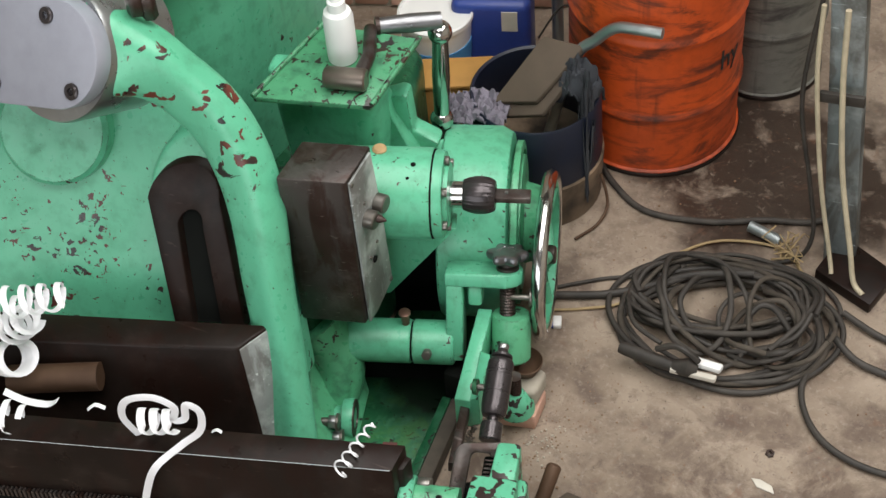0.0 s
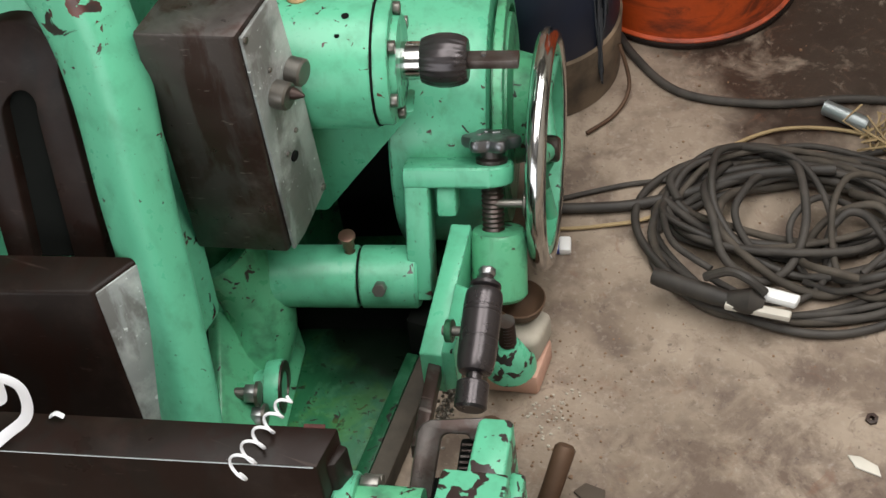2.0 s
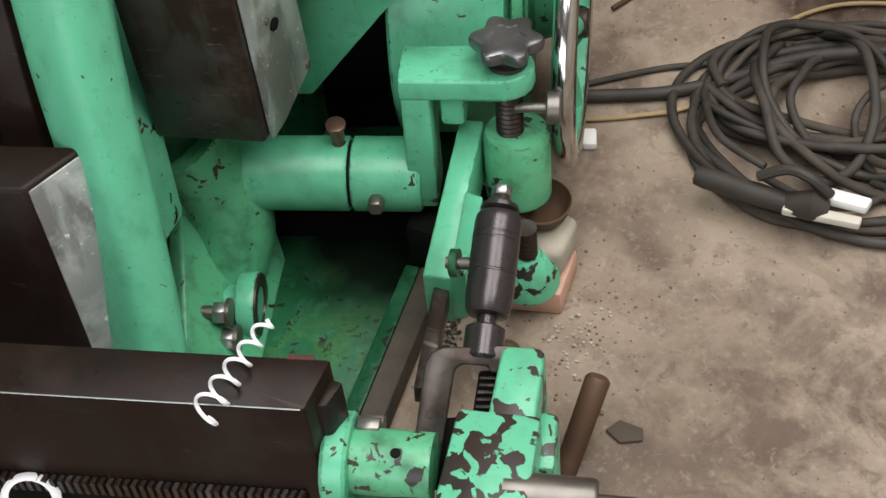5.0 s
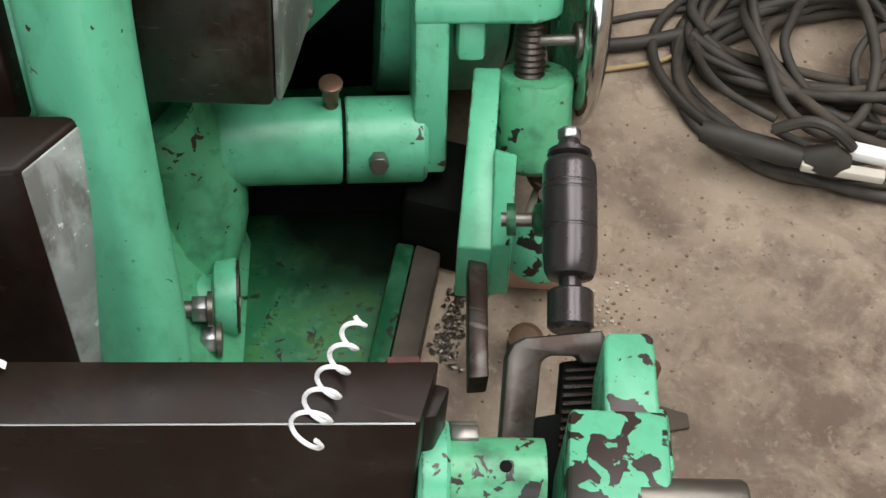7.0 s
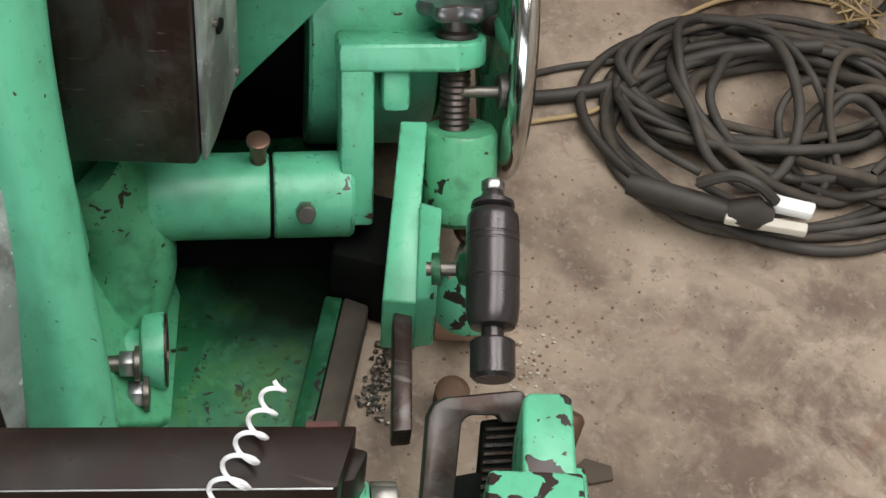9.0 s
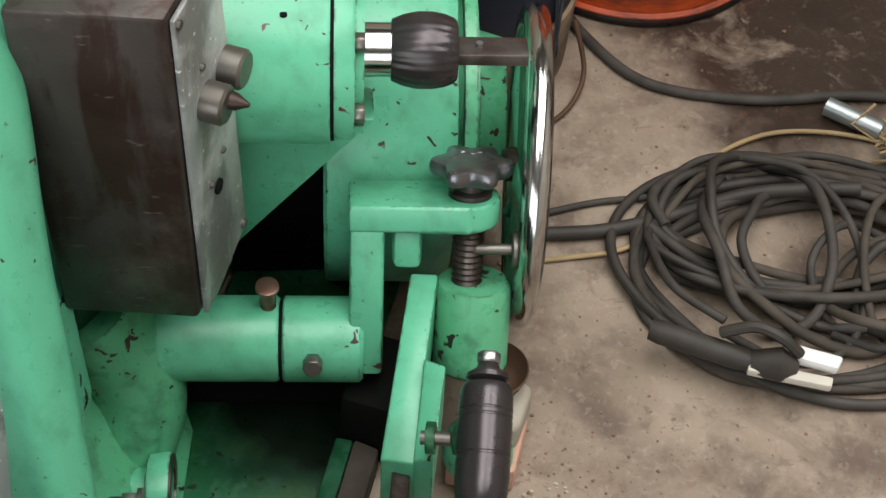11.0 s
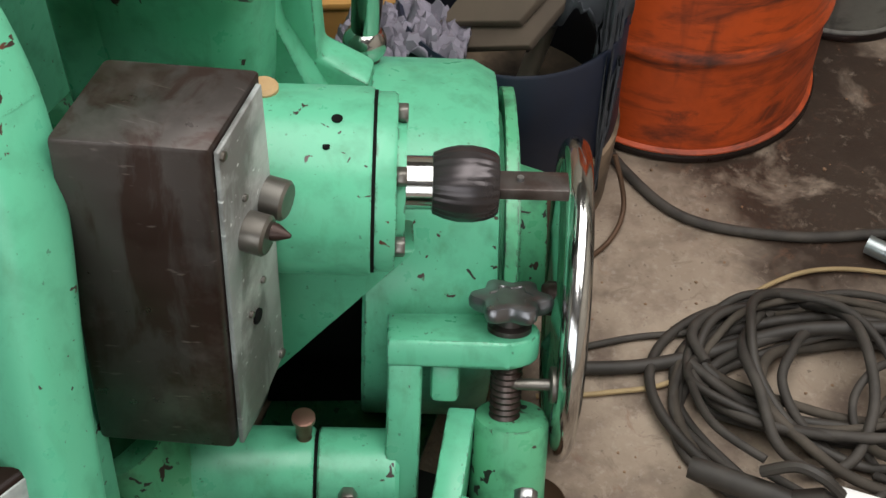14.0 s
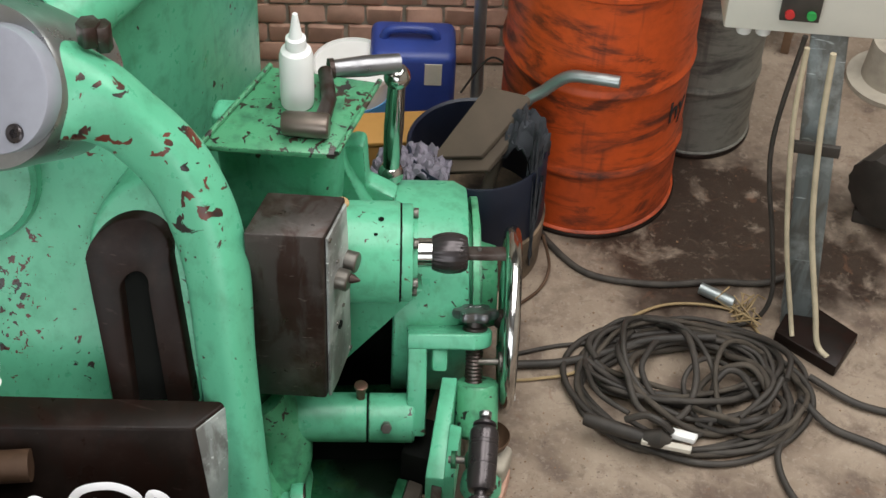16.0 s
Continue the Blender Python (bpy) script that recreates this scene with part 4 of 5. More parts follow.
# ---- on the machine: tray, bottle, crank ----
def make_tray():
    z = 0.765
    pts = [(-0.330, 0.195, z), (-0.072, 0.262, z), (-0.068, 0.500, z), (-0.295, 0.470, z)]
    part("tool_shelf", extrude_poly(pts, (0, 0, -0.014), 0.003), GREEN_DIRTY, machine, "worn green tool shelf stained brown")
    for a, b in zip(pts[:1] + pts[1:2], pts[3:] + pts[2:3]):
        part("shelf_lip", sweep([Vector(a) + Vector((0, 0, 0.004)), Vector(b) + Vector((0, 0, 0.004))], 0.006, 8), GREEN_DIRTY, machine)
    part("shelf_bracket", extrude_poly([(-0.36, 0.30, 0.750), (-0.13, 0.36, 0.750), (-0.10, 0.39, 0.60), (0.00, 0.37, 0.44), (-0.33, 0.30, 0.44)], (-0.01, 0.06, 0), 0.014, 3), GREEN, machine)
    part("shelf_body", block(-0.34, -0.105, 0.315, 0.42, 0.44, 0.748, 0.035, 4), GREEN, machine)
    part("shelf_corner", extrude_poly([(-0.19, 0.42, 0.595), (-0.09, 0.42, 0.655), (-0.072, 0.42, 0.653), (-0.065, 0.42, 0.55), (0.0, 0.42, 0.53), (-0.02, 0.42, 0.47), (-0.20, 0.42, 0.46)], (-0.01, 0.05, 0), 0.010), GREEN, machine)


make_tray()


def make_bottle():
    b = root("squeeze_bottle", "small white squeeze bottle with a pointed nozzle", "bottle", m=Matrix.Translation((-0.200, 0.380, 0.7655)))
    part("body", turned([(0, 0.0), (0, 0.028), (0.004, 0.033), (0.02, 0.034), (0.12, 0.034), (0.135, 0.030), (0.142, 0.020), (0.145, 0.016)], 32), BOTTLE, b)
    part("cap", turned([(0.143, 0.021), (0.165, 0.020), (0.168, 0.016)], 28), BOTTLE, b)
    part("nozzle", turned([(0.166, 0.015), (0.172, 0.013), (0.222, 0.005), (0.224, 0.0)], 20), BOTTLE, b)


make_bottle()


def make_crank():
    c = root("crank_handle", "polished steel crank lever with ball joints", "crank")
    base = Vector((-0.057, 0.553, 0.474))
    top = Vector((-0.054, 0.572, 0.730))
    part("stem", sweep([base + Vector((0.004, 0, -0.16)), base], [0.017, 0.019], 16), STEEL_DULL, c)
    for name, at in (("lower_ball", base), ("upper_ball", top)):
        bm = bmesh.new()
        bmesh.ops.create_uvsphere(bm, u_segments=28, v_segments=16, radius=0.0285)
        part(name, bm, CHROME, c, m=Matrix.Translation(at))
    part("lever", sweep([base, base.lerp(top, 0.5), top], [0.018, 0.0215, 0.018], 20), CHROME, c)
    left = Vector((-0.168, 0.500, 0.772))
    right = top + Vector((0.004, 0.004, 0.034))
    part("grip", sweep([right, left.lerp(right, 0.5), left], [0.020, 0.0225, 0.019], 20), KNOB_STEEL, c, "dull steel round grip")
    part("grip_washer", sweep([left, left + (left - right).normalized() * 0.010], [0.023, 0.023], 18), OXIDE, c)
    s = root("socket_wrench", "worn steel box spanner lying on the shelf", "spanner")
    part("socket", sweep([(-0.193, 0.285, 0.792), (-0.188, 0.286, 0.7925), (-0.108, 0.306, 0.792), (-0.104, 0.307, 0.792)], [0.022, 0.025, 0.026, 0.022], 20), SPANNER, s)
    part("shank", sweep([(-0.122, 0.310, 0.795), (-0.130, 0.375, 0.800), (-0.175, 0.470, 0.785)], [0.017, 0.015, 0.015], 12), OXIDE, s, "dark steel shank")


make_crank()


# ---- white swarf ----
def ribbon(path, width, thick, side):
    return sweep(path, width, 8, False, thick, side)


def curl(start, axis, radius, pitch, turns, grow=1.0, n=None):
    a = Vector(axis).normalized()
    u = a.orthogonal().normalized()
    v = a.cross(u)
    n = n or int(turns * 22)
    out = []
    for i in range(n + 1):
        t = i / n
        w = 2 * math.pi * turns * t
        r = radius * (1 + (grow - 1) * t)
        out.append(Vector(start) + a * (pitch * turns * t) + r * (math.cos(w) * u + math.sin(w) * v))
    return out


def swarf(name_label, path, width, flat=0.12, up=None):
    ob = part("swarf_curl", sweep(path, width, 8, False, flat, up), CHIP_WHITE)
    return tagged(ob, name_label, "swarf", "white plastic swarf on the machine")


def make_swarf():
    swarf("thin white plastic swarf corkscrew lying across the rail", curl((0.188, -0.318, 0.486), (-0.012, -0.145, 0.0), 0.0075, 0.0255, 5.5, 2.3), 0.0024, 0.8)
    a = smooth_line([(-0.25, -0.52, 0.475), (-0.268, -0.53, 0.54), (-0.245, -0.53, 0.605), (-0.19, -0.515, 0.625), (-0.15, -0.505, 0.60), (-0.165, -0.50, 0.545), (-0.14, -0.495, 0.555), (-0.128, -0.494, 0.605),
                     (-0.104, -0.487, 0.585), (-0.112, -0.492, 0.525), (-0.15, -0.515, 0.485), (-0.187, -0.565, 0.455), (-0.215, -0.580, 0.38), (-0.235, -0.59, 0.29), (-0.245, -0.595, 0.22)], 110)
    swarf("looped white plastic swarf ribbon hanging over the rail", a, 0.0080, 0.12, (0.3, -0.8, 0.3))
    swarf("white plastic swarf coil on the rail", curl((-0.228, -0.52, 0.535), (1.0, 0.3, 0.1), 0.026, 0.026, 2.6, 0.9), 0.0085, 0.14)
    for s, d, r, p, k, g in (((-0.575, -0.435, 0.66), (1, 0.33, 0.25), 0.034, 0.040, 3.4, 0.8), ((-0.60, -0.44, 0.56), (0.7, 0.1, 0.7), 0.034, 0.030, 3.0, 0.9), ((-0.62, -0.46, 0.48), (0.5, -0.1, 0.4), 0.034, 0.026, 3.0, 1.1),
                             ((-0.56, -0.60, 0.50), (0.7, 0.1, -0.1), 0.036, 0.034, 2.2, 0.9), ((-0.59, -0.63, 0.51), (0.5, 0.1, -0.3), 0.036, 0.024, 2.0, 1.0), ((-0.64, -0.45, 0.60), (0.8, 0.3, 0.1), 0.036, 0.035, 3.0, 1.2)):
        swarf("tangled white plastic swarf curl on the table", curl(s, d, r, p, k, g), 0.0068, 0.07)
    swarf("bent white plastic swarf strip", smooth_line([(-0.56, -0.545, 0.50), (-0.52, -0.535, 0.475), (-0.47, -0.525, 0.475), (-0.445, -0.52, 0.495)], 24), 0.009, 0.12)
    swarf("white plastic swarf ring on the rack", curl((-0.065, -0.515, 0.262), (0.3, -0.8, 0.5), 0.030, 0.012, 1.1, 1.05), 0.006, 0.4)
    swarf("tiny white plastic swarf flake", smooth_line([(-0.115, -0.455, 0.472), (-0.105, -0.452, 0.480), (-0.095, -0.45, 0.474)], 10), 0.004, 0.4)
    swarf("small white plastic swarf flake", smooth_line([(-0.385, -0.505, 0.474), (-0.37, -0.495, 0.486), (-0.35, -0.49, 0.478)], 12), 0.005, 0.3)


make_swarf()


# ---- drums and clutter behind the machine ----
def make_drum(name, x, y, r, h, material, label, ribs):
    d = root(name, label, "drum", "steel drums", Matrix.Translation((x, y, 0)))
    prof = [(0.0, r * 0.93), (0.0, r * 1.0), (0.008, r * 1.025), (0.018, r * 1.02), (0.022, r * 0.99)]
    for rz in ribs:
        for k, q in ((-0.022, 0.99), (-0.012, 0.998), (-0.004, 1.022), (0.004, 1.022), (0.012, 0.998), (0.022, 0.99)):
            prof.append((rz + k, r * q))
    prof += [(h - 0.02, r * 0.99), (h - 0.012, r * 1.02), (h, r * 1.02), (h, r * 0.97), (h - 0.02, r * 0.965), (h - 0.02, 0)]
    part("shell", turned(prof, 72), material, d)
    part("bottom_chime", turned([(0.001, r * 1.02), (0.004, r * 1.034), (0.012, r * 1.034), (0.016, r * 1.02)], 72), OXIDE_BROWN, d)
    return d


orange = make_drum("steel_drum", 0.253, 1.210, 0.231, 0.74, ORANGE, "orange painted steel oil drum streaked with black oil", (0.205, 0.455))
make_drum("steel_drum", 0.475, 1.53, 0.155, 0.78, DRUM_GREY, "grimy grey-green steel drum", (0.22, 0.46))


def drum_writing():
    # a short hand-painted word on the orange drum
    c = bpy.data.curves.new("marking", "FONT")
    c.body, c.size, c.extrude = "hy", 0.085, 0.0006
    t = new("text_source", c)
    dg = bpy.context.evaluated_depsgraph_get()
    me = bpy.data.meshes.new_from_object(t.evaluated_get(dg))
    bpy.data.objects.remove(t)
    bm = bmesh.new()
    bm.from_mesh(me)
    r = 0.2295
    a0 = radians(-26)
    for v in bm.verts:
        a = a0 + v.co.x / r
        rr = r + 0.0015 + v.co.z
        v.co = Vector((rr * math.cos(a), rr * math.sin(a), 0.32 + v.co.y * 1.1))
    part("marking", bm, INK, orange, "black hand-painted letters", False)


drum_writing()


def make_half_barrel():
    b = root("cut_barrel", "dark blue plastic barrel cut open, full of rags and cardboard", "barrel", m=Matrix.Translation((0.055, 0.86, 0)))
    prof = [(0.0, 0.0), (0.0, 0.155), (0.01, 0.165), (0.16, 0.172), (0.20, 0.170), (0.34, 0.168), (0.345, 0.164), (0.34, 0.158), (0.03, 0.155), (0.03, 0.0)]
    part("shell", turned(prof, 56), BLUE_DARK, b)
    part("muddy_skirt", turned([(0.002, 0.17), (0.14, 0.1765), (0.145, 0.171)], 48), MUDDY, b, "brown muddy lower band")
    r = root("cardboard", "worn brown cardboard sheets stuffed in the barrel", "cardboard")
    part("sheet", extrude_poly([(-0.03, 0.78, 0.34), (0.08, 0.80, 0.36), (0.16, 0.93, 0.46), (0.05, 0.93, 0.46)], (0.005, 0.004, -0.012), 0.002), CARD, r)
    part("sheet", extrude_poly([(0.00, 0.77, 0.31), (0.10, 0.79, 0.33), (0.15, 0.88, 0.40), (0.05, 0.87, 0.40)], (0.005, 0.004, -0.012), 0.002), CARD, r)
    p = root("bent_pipe", "bent galvanised pipe sticking out of the barrel", "pipe")
    part("tube", sweep(smooth_line([(0.06, 0.90, 0.10), (0.13, 0.93, 0.40), (0.185, 0.945, 0.475), (0.235, 0.95, 0.525), (0.29, 0.95, 0.537), (0.355, 0.95, 0.543)], 36), 0.0145, 14), GALV, p)


make_half_barrel()


def make_rag(label, centre, size, material, seed, drape=0.0, thing="rag"):
    rng = random.Random(seed)
    bm = bmesh.new()
    n = 26
    grid = []
    off = Vector((rng.random() * 20, rng.random() * 20, 0))
    for i in range(n):
        row = []
        for j in range(n):
            u, v = i / (n - 1) - 0.5, j / (n - 1) - 0.5
            p = Vector((u, v, 0))
            h = noise.fractal(p * 9 + off, 0.7, 2.0, 4)
            k = noise.noise_vector(p * 4 + off) * 0.35
            rad = u * u + v * v
            row.append(bm.verts.new((centre[0] + size[0] * (u + k.x * 0.4), centre[1] + size[1] * (v + k.y * 0.4), centre[2] + size[2] * (0.55 * h + 0.9 * (0.35 - rad)) - drape * rad)))
        grid.append(row)
    for i in range(n - 1):
        for j in range(n - 1):
            bm.faces.new((grid[i][j], grid[i + 1][j], grid[i + 1][j + 1], grid[i][j + 1]))
    ob = part(thing, bm, material)
    mod = ob.modifiers.new("thickness", "SOLIDIFY")
    mod.thickness = 0.004
    return tagged(ob, label, "rag", "workshop rags")


make_rag("crumpled lilac rag on the barrel", (-0.045, 0.765, 0.325), (0.13, 0.11, 0.045), RAG_LILAC, 3)
make_rag("crumpled lilac rag on the barrel", (-0.10, 0.735, 0.325), (0.10, 0.10, 0.045), RAG_LILAC, 8)
make_rag("dark grey rag hung over the barrel rim", (0.155, 0.895, 0.42), (0.13, 0.10, 0.06), RAG_GREY, 5, 0.25)
make_rag("dark grey rag hung over the barrel rim", (0.205, 0.83, 0.29), (0.035, 0.07, 0.30), RAG_GREY, 11, 0.35)


def make_back_clutter():
    y = root("storage_box", "ochre wooden storage box", "box", m=Matrix.Translation((-0.205, 1.0, 0)) @ Matrix.Rotation(radians(24), 4, "Z"))
    part("box_body", block(-0.155, 0.155, -0.055, 0.055, 0, 0.19, 0.006), YELLOW_BOX, y)
    part("box_lid", block(-0.159, 0.159, -0.059, 0.059, 0.188, 0.202, 0.004), YELLOW_BOX, y)
    j = root("jerry_can", "blue plastic jerry can with a torn paper label", "jerry can", m=Matrix.Translation((-0.232, 1.25, 0)) @ Matrix.Rotation(radians(18), 4, "Z"))
    part("can_body", block(-0.112, 0.108, -0.08, 0.08, 0, 0.295, 0.024, 4), BLUE_PLASTIC, j)
    part("handle", sweep(smooth_line([(-0.08, 0, 0.285), (-0.06, 0, 0.318), (0.04, 0, 0.318), (0.06, 0, 0.285)], 20), 0.012, 10), BLUE_PLASTIC, j)
    part("paper_label", block(0.028, 0.072, -0.0825, -0.080, 0.205, 0.272, 0.0), PAPER, j, "torn paper label")
    w = root("plastic_bucket", "white plastic bucket with a blue printed label", "bucket", m=Matrix.Translation((-0.355, 1.13, 0.0)) @ Matrix.Diagonal((0.80, 0.80, 0.92, 1)))
    part("pail", turned([(0, 0.10), (0.01, 0.105), (0.27, 0.125), (0.275, 0.132), (0.29, 0.132), (0.293, 0.125), (0.285, 0.12), (0.285, 0.0)], 48), WHITE_PLASTIC, w)
    part("label_band", turned([(0.05, 0.1105), (0.20, 0.1225), (0.20, 0.118)], 48), BLUE_LABEL, w, "blue printed label")
    for i in range(3):
        part("label_bar", block(-0.06, 0.06, -0.0035, 0.0035, -0.008, 0.008, 0.001), WHITE_PLASTIC, w, "", True, Matrix.Rotation(radians(-62), 4, "Z") @ Matrix.Translation((0, -0.117 - 0.003 * i, 0.10 + 0.034 * i)))
    g = root("standing_pipe", "grey galvanised pipe standing by the wall", "pipe")
    part("tube", sweep([(-0.085, 1.36, 0.0), (-0.12, 1.40, 1.6)], 0.017, 14), GALV, g)
    l = root("wire_loop", "thin grey wire loop", "wire")
    part("wire", sweep(smooth_line([(-0.10, 1.25, 0.15), (-0.03, 1.27, 0.27), (0.04, 1.26, 0.22), (0.05, 1.22, 0.10)], 24), 0.003, 6), RUBBER_GREY, l)


make_back_clutter()


# ---- cables ----
def cable(label, knots, r, material, n=80, group="welding cables", closed=False):
    ob = part("cable", sweep(smooth_line(knots, n, closed), r, 12, closed), material)
    return tagged(ob, label, "cable", group)


def make_coil():
    rng = random.Random(4)
    c = Vector((0.665, 0.565, 0))
    ax, ay = Vector((0.93, 0.30, 0)), Vector((-0.33, 0.94, 0))
    heap = root("cable_coil", "heap of dusty black rubber welding cable coiled on the floor", "cable", "welding cables")
    # wide outer laps, a bundle across the back, loose loops in front with bare floor between them
    laps = [(0.0, 0.005, 0.262, 0.195)] * 5 + [(-0.005, 0.080, 0.222, 0.112)] * 6 + [(-0.02, 0.040, 0.205, 0.098)] * 3 + [(0.035, 0.012, 0.165, 0.125)] * 2 + [(0.088, -0.036, 0.120, 0.104), (0.112, -0.058, 0.066, 0.072), (0.10, -0.045, 0.098, 0.088),
            (-0.095, 0.012, 0.150, 0.172), (-0.072, 0.035, 0.092, 0.158), (0.03, 0.05, 0.19, 0.15), (0.16, -0.02, 0.10, 0.13)]
    for lap, (dx, dy, rx, ry) in enumerate(laps):
        k = 1.0 + rng.uniform(-0.07, 0.06)
        off = ax * (dx + rng.uniform(-0.012, 0.012)) + ay * (dy + rng.uniform(-0.012, 0.012))
        start, turn = rng.uniform(0, 6.28), rng.uniform(-0.16, 0.16)
        knots = []
        for i in range(14):
            w = start + 2 * math.pi * i / 13
            r = 1.0 + rng.uniform(-0.055, 0.055) - 0.04 * (i / 13)
            p = c + off + ax * (k * r * rx * math.cos(w + turn)) + ay * (k * r * ry * math.sin(w))
            knots.append((p.x, p.y, 0.009 + 0.0036 * lap * (0.55 + 0.45 * math.sin(2 * w + lap))))
        part("loop", sweep(smooth_line(knots, 110), (0.0072, 0.0062, 0.0080)[lap % 3], 12), (RUBBER_GREY, RUBBER, RUBBER_BROWN, RUBBER_GREY)[lap % 4], heap)
    rim = []
    for i in range(40):
        a = 2 * math.pi * i / 40
        rim.append((c.x + 0.285 * math.cos(a) + 0.012 * math.sin(3 * a), c.y + 0.010 + 0.200 * math.sin(a) + 0.01 * math.cos(2 * a), 0.014 + 0.006 * math.sin(2 * a)))
    cable("outer loop of black rubber welding cable", rim, 0.0076, RUBBER, 200, closed=True)
    cable("black welding cable running to the coil", [(0.25, 0.50, 0.014), (0.36, 0.545, 0.014), (0.45, 0.60, 0.02), (0.56, 0.66, 0.05), (0.70, 0.70, 0.07)], 0.0100, RUBBER)
    cable("thin dusty cable on the floor", [(0.24, 0.53, 0.006), (0.34, 0.60, 0.006), (0.44, 0.65, 0.01), (0.60, 0.76, 0.012), (0.74, 0.80, 0.012)], 0.005, RUBBER_GREY)
    cable("thin beige cable on the floor", [(0.24, 0.45, 0.006), (0.33, 0.49, 0.006), (0.42, 0.55, 0.01), (0.45, 0.68, 0.012), (0.56, 0.82, 0.008), (0.72, 0.86, 0.008), (0.80, 0.80, 0.008)], 0.0038, YELLOW_WIRE)
    cable("long dark cable crossing the floor", [(0.16, 1.02, 0.008), (0.24, 0.93, 0.008), (0.36, 0.86, 0.008), (0.52, 0.88, 0.008), (0.66, 0.94, 0.008), (0.78, 0.98, 0.008), (0.86, 1.05, 0.03)], 0.0085, RUBBER_GREY)
    cable("brown cable by the barrel", [(0.235, 0.86, 0.10), (0.265, 0.83, 0.03), (0.26, 0.77, 0.008), (0.225, 0.70, 0.008)], 0.004, RUSTY)
    cable("black cable trailing away from the coil", [(0.93, 0.60, 0.012), (0.90, 0.45, 0.012), (0.97, 0.33, 0.012), (1.10, 0.28, 0.012), (1.3, 0.30, 0.012)], 0.0078, RUBBER)
    cable("black cable trailing away from the coil", [(0.92, 0.62, 0.03), (1.0, 0.57, 0.015), (1.12, 0.55, 0.012), (1.35, 0.50, 0.012)], 0.0090, RUBBER)
    cable("black cable trailing away from the coil", [(0.93, 0.70, 0.02), (1.05, 0.66, 0.014), (1.2, 0.66, 0.012), (1.4, 0.62, 0.012)], 0.0085, RUBBER)
    # electrode holder
    h = root("electrode_holder", "black welding electrode holder with pale jaws", "welding holder")
    a, b = Vector((0.470, 0.372, 0.055)), Vector((0.61, 0.360, 0.060))
    part("grip", sweep([a, a.lerp(b, 0.1), a.lerp(b, 0.8), b], [0.0145, 0.0165, 0.0165, 0.014], 16), RUBBER, h)
    part("lever", sweep(smooth_line([(0.56, 0.375, 0.085), (0.60, 0.38, 0.110), (0.635, 0.375, 0.110), (0.665, 0.375, 0.085)], 20), 0.008, 8), RUBBER, h)
    part("body", sweep([b, (0.645, 0.362, 0.070), (0.665, 0.365, 0.065)], [0.018, 0.024, 0.012], 12), RUBBER, h)
    part("jaw", extrude_poly([(0.605, 0.340, 0.055), (0.715, 0.350, 0.055), (0.715, 0.366, 0.055), (0.605, 0.356, 0.055)], (0, 0, 0.014), 0.003), PAPER, h, "pale lower jaw")
    part("jaw", extrude_poly([(0.652, 0.373, 0.061), (0.718, 0.374, 0.061), (0.722, 0.396, 0.061), (0.652, 0.396, 0.061)], (0, 0, 0.018), 0.005), WHITE_PLASTIC, h, "white upper jaw")
    p = root("pipe_offcut", "short grey pipe offcut on the floor", "pipe")
    part("tube", sweep([(0.632, 0.895, 0.020), (0.72, 0.872, 0.020)], 0.015, 14), GALV, p)
    s = root("straw_tuft", "tuft of frayed yellow wire ends", "wire")
    for i in range(14):
        q = Vector((0.73 + rng.uniform(-0.02, 0.02), 0.85 + rng.uniform(-0.02, 0.02), 0.012))
        part("strand", sweep([q, q + Vector((rng.uniform(-0.04, 0.05), rng.uniform(-0.04, 0.05), rng.uniform(0.01, 0.05))), q + Vector((rng.uniform(-0.045, 0.05), rng.uniform(-0.045, 0.045), rng.uniform(0.0, 0.05)))], 0.0022, 5), YELLOW_WIRE, s)
    k = root("crushed_packet", "small crushed blue and white packet on the floor", "litter", m=Matrix.Translation((0.262, 0.415, 0)) @ Matrix.Rotation(radians(20), 4, "Z"))
    part("wrapper", block(-0.030, 0.034, -0.016, 0.016, 0, 0.014, 0.005), BLUE_PLASTIC, k)
    part("wrapper_end", block(0.014, 0.036, -0.017, 0.017, -0.0, 0.0155, 0.004), WHITE_PLASTIC, k)


make_coil()


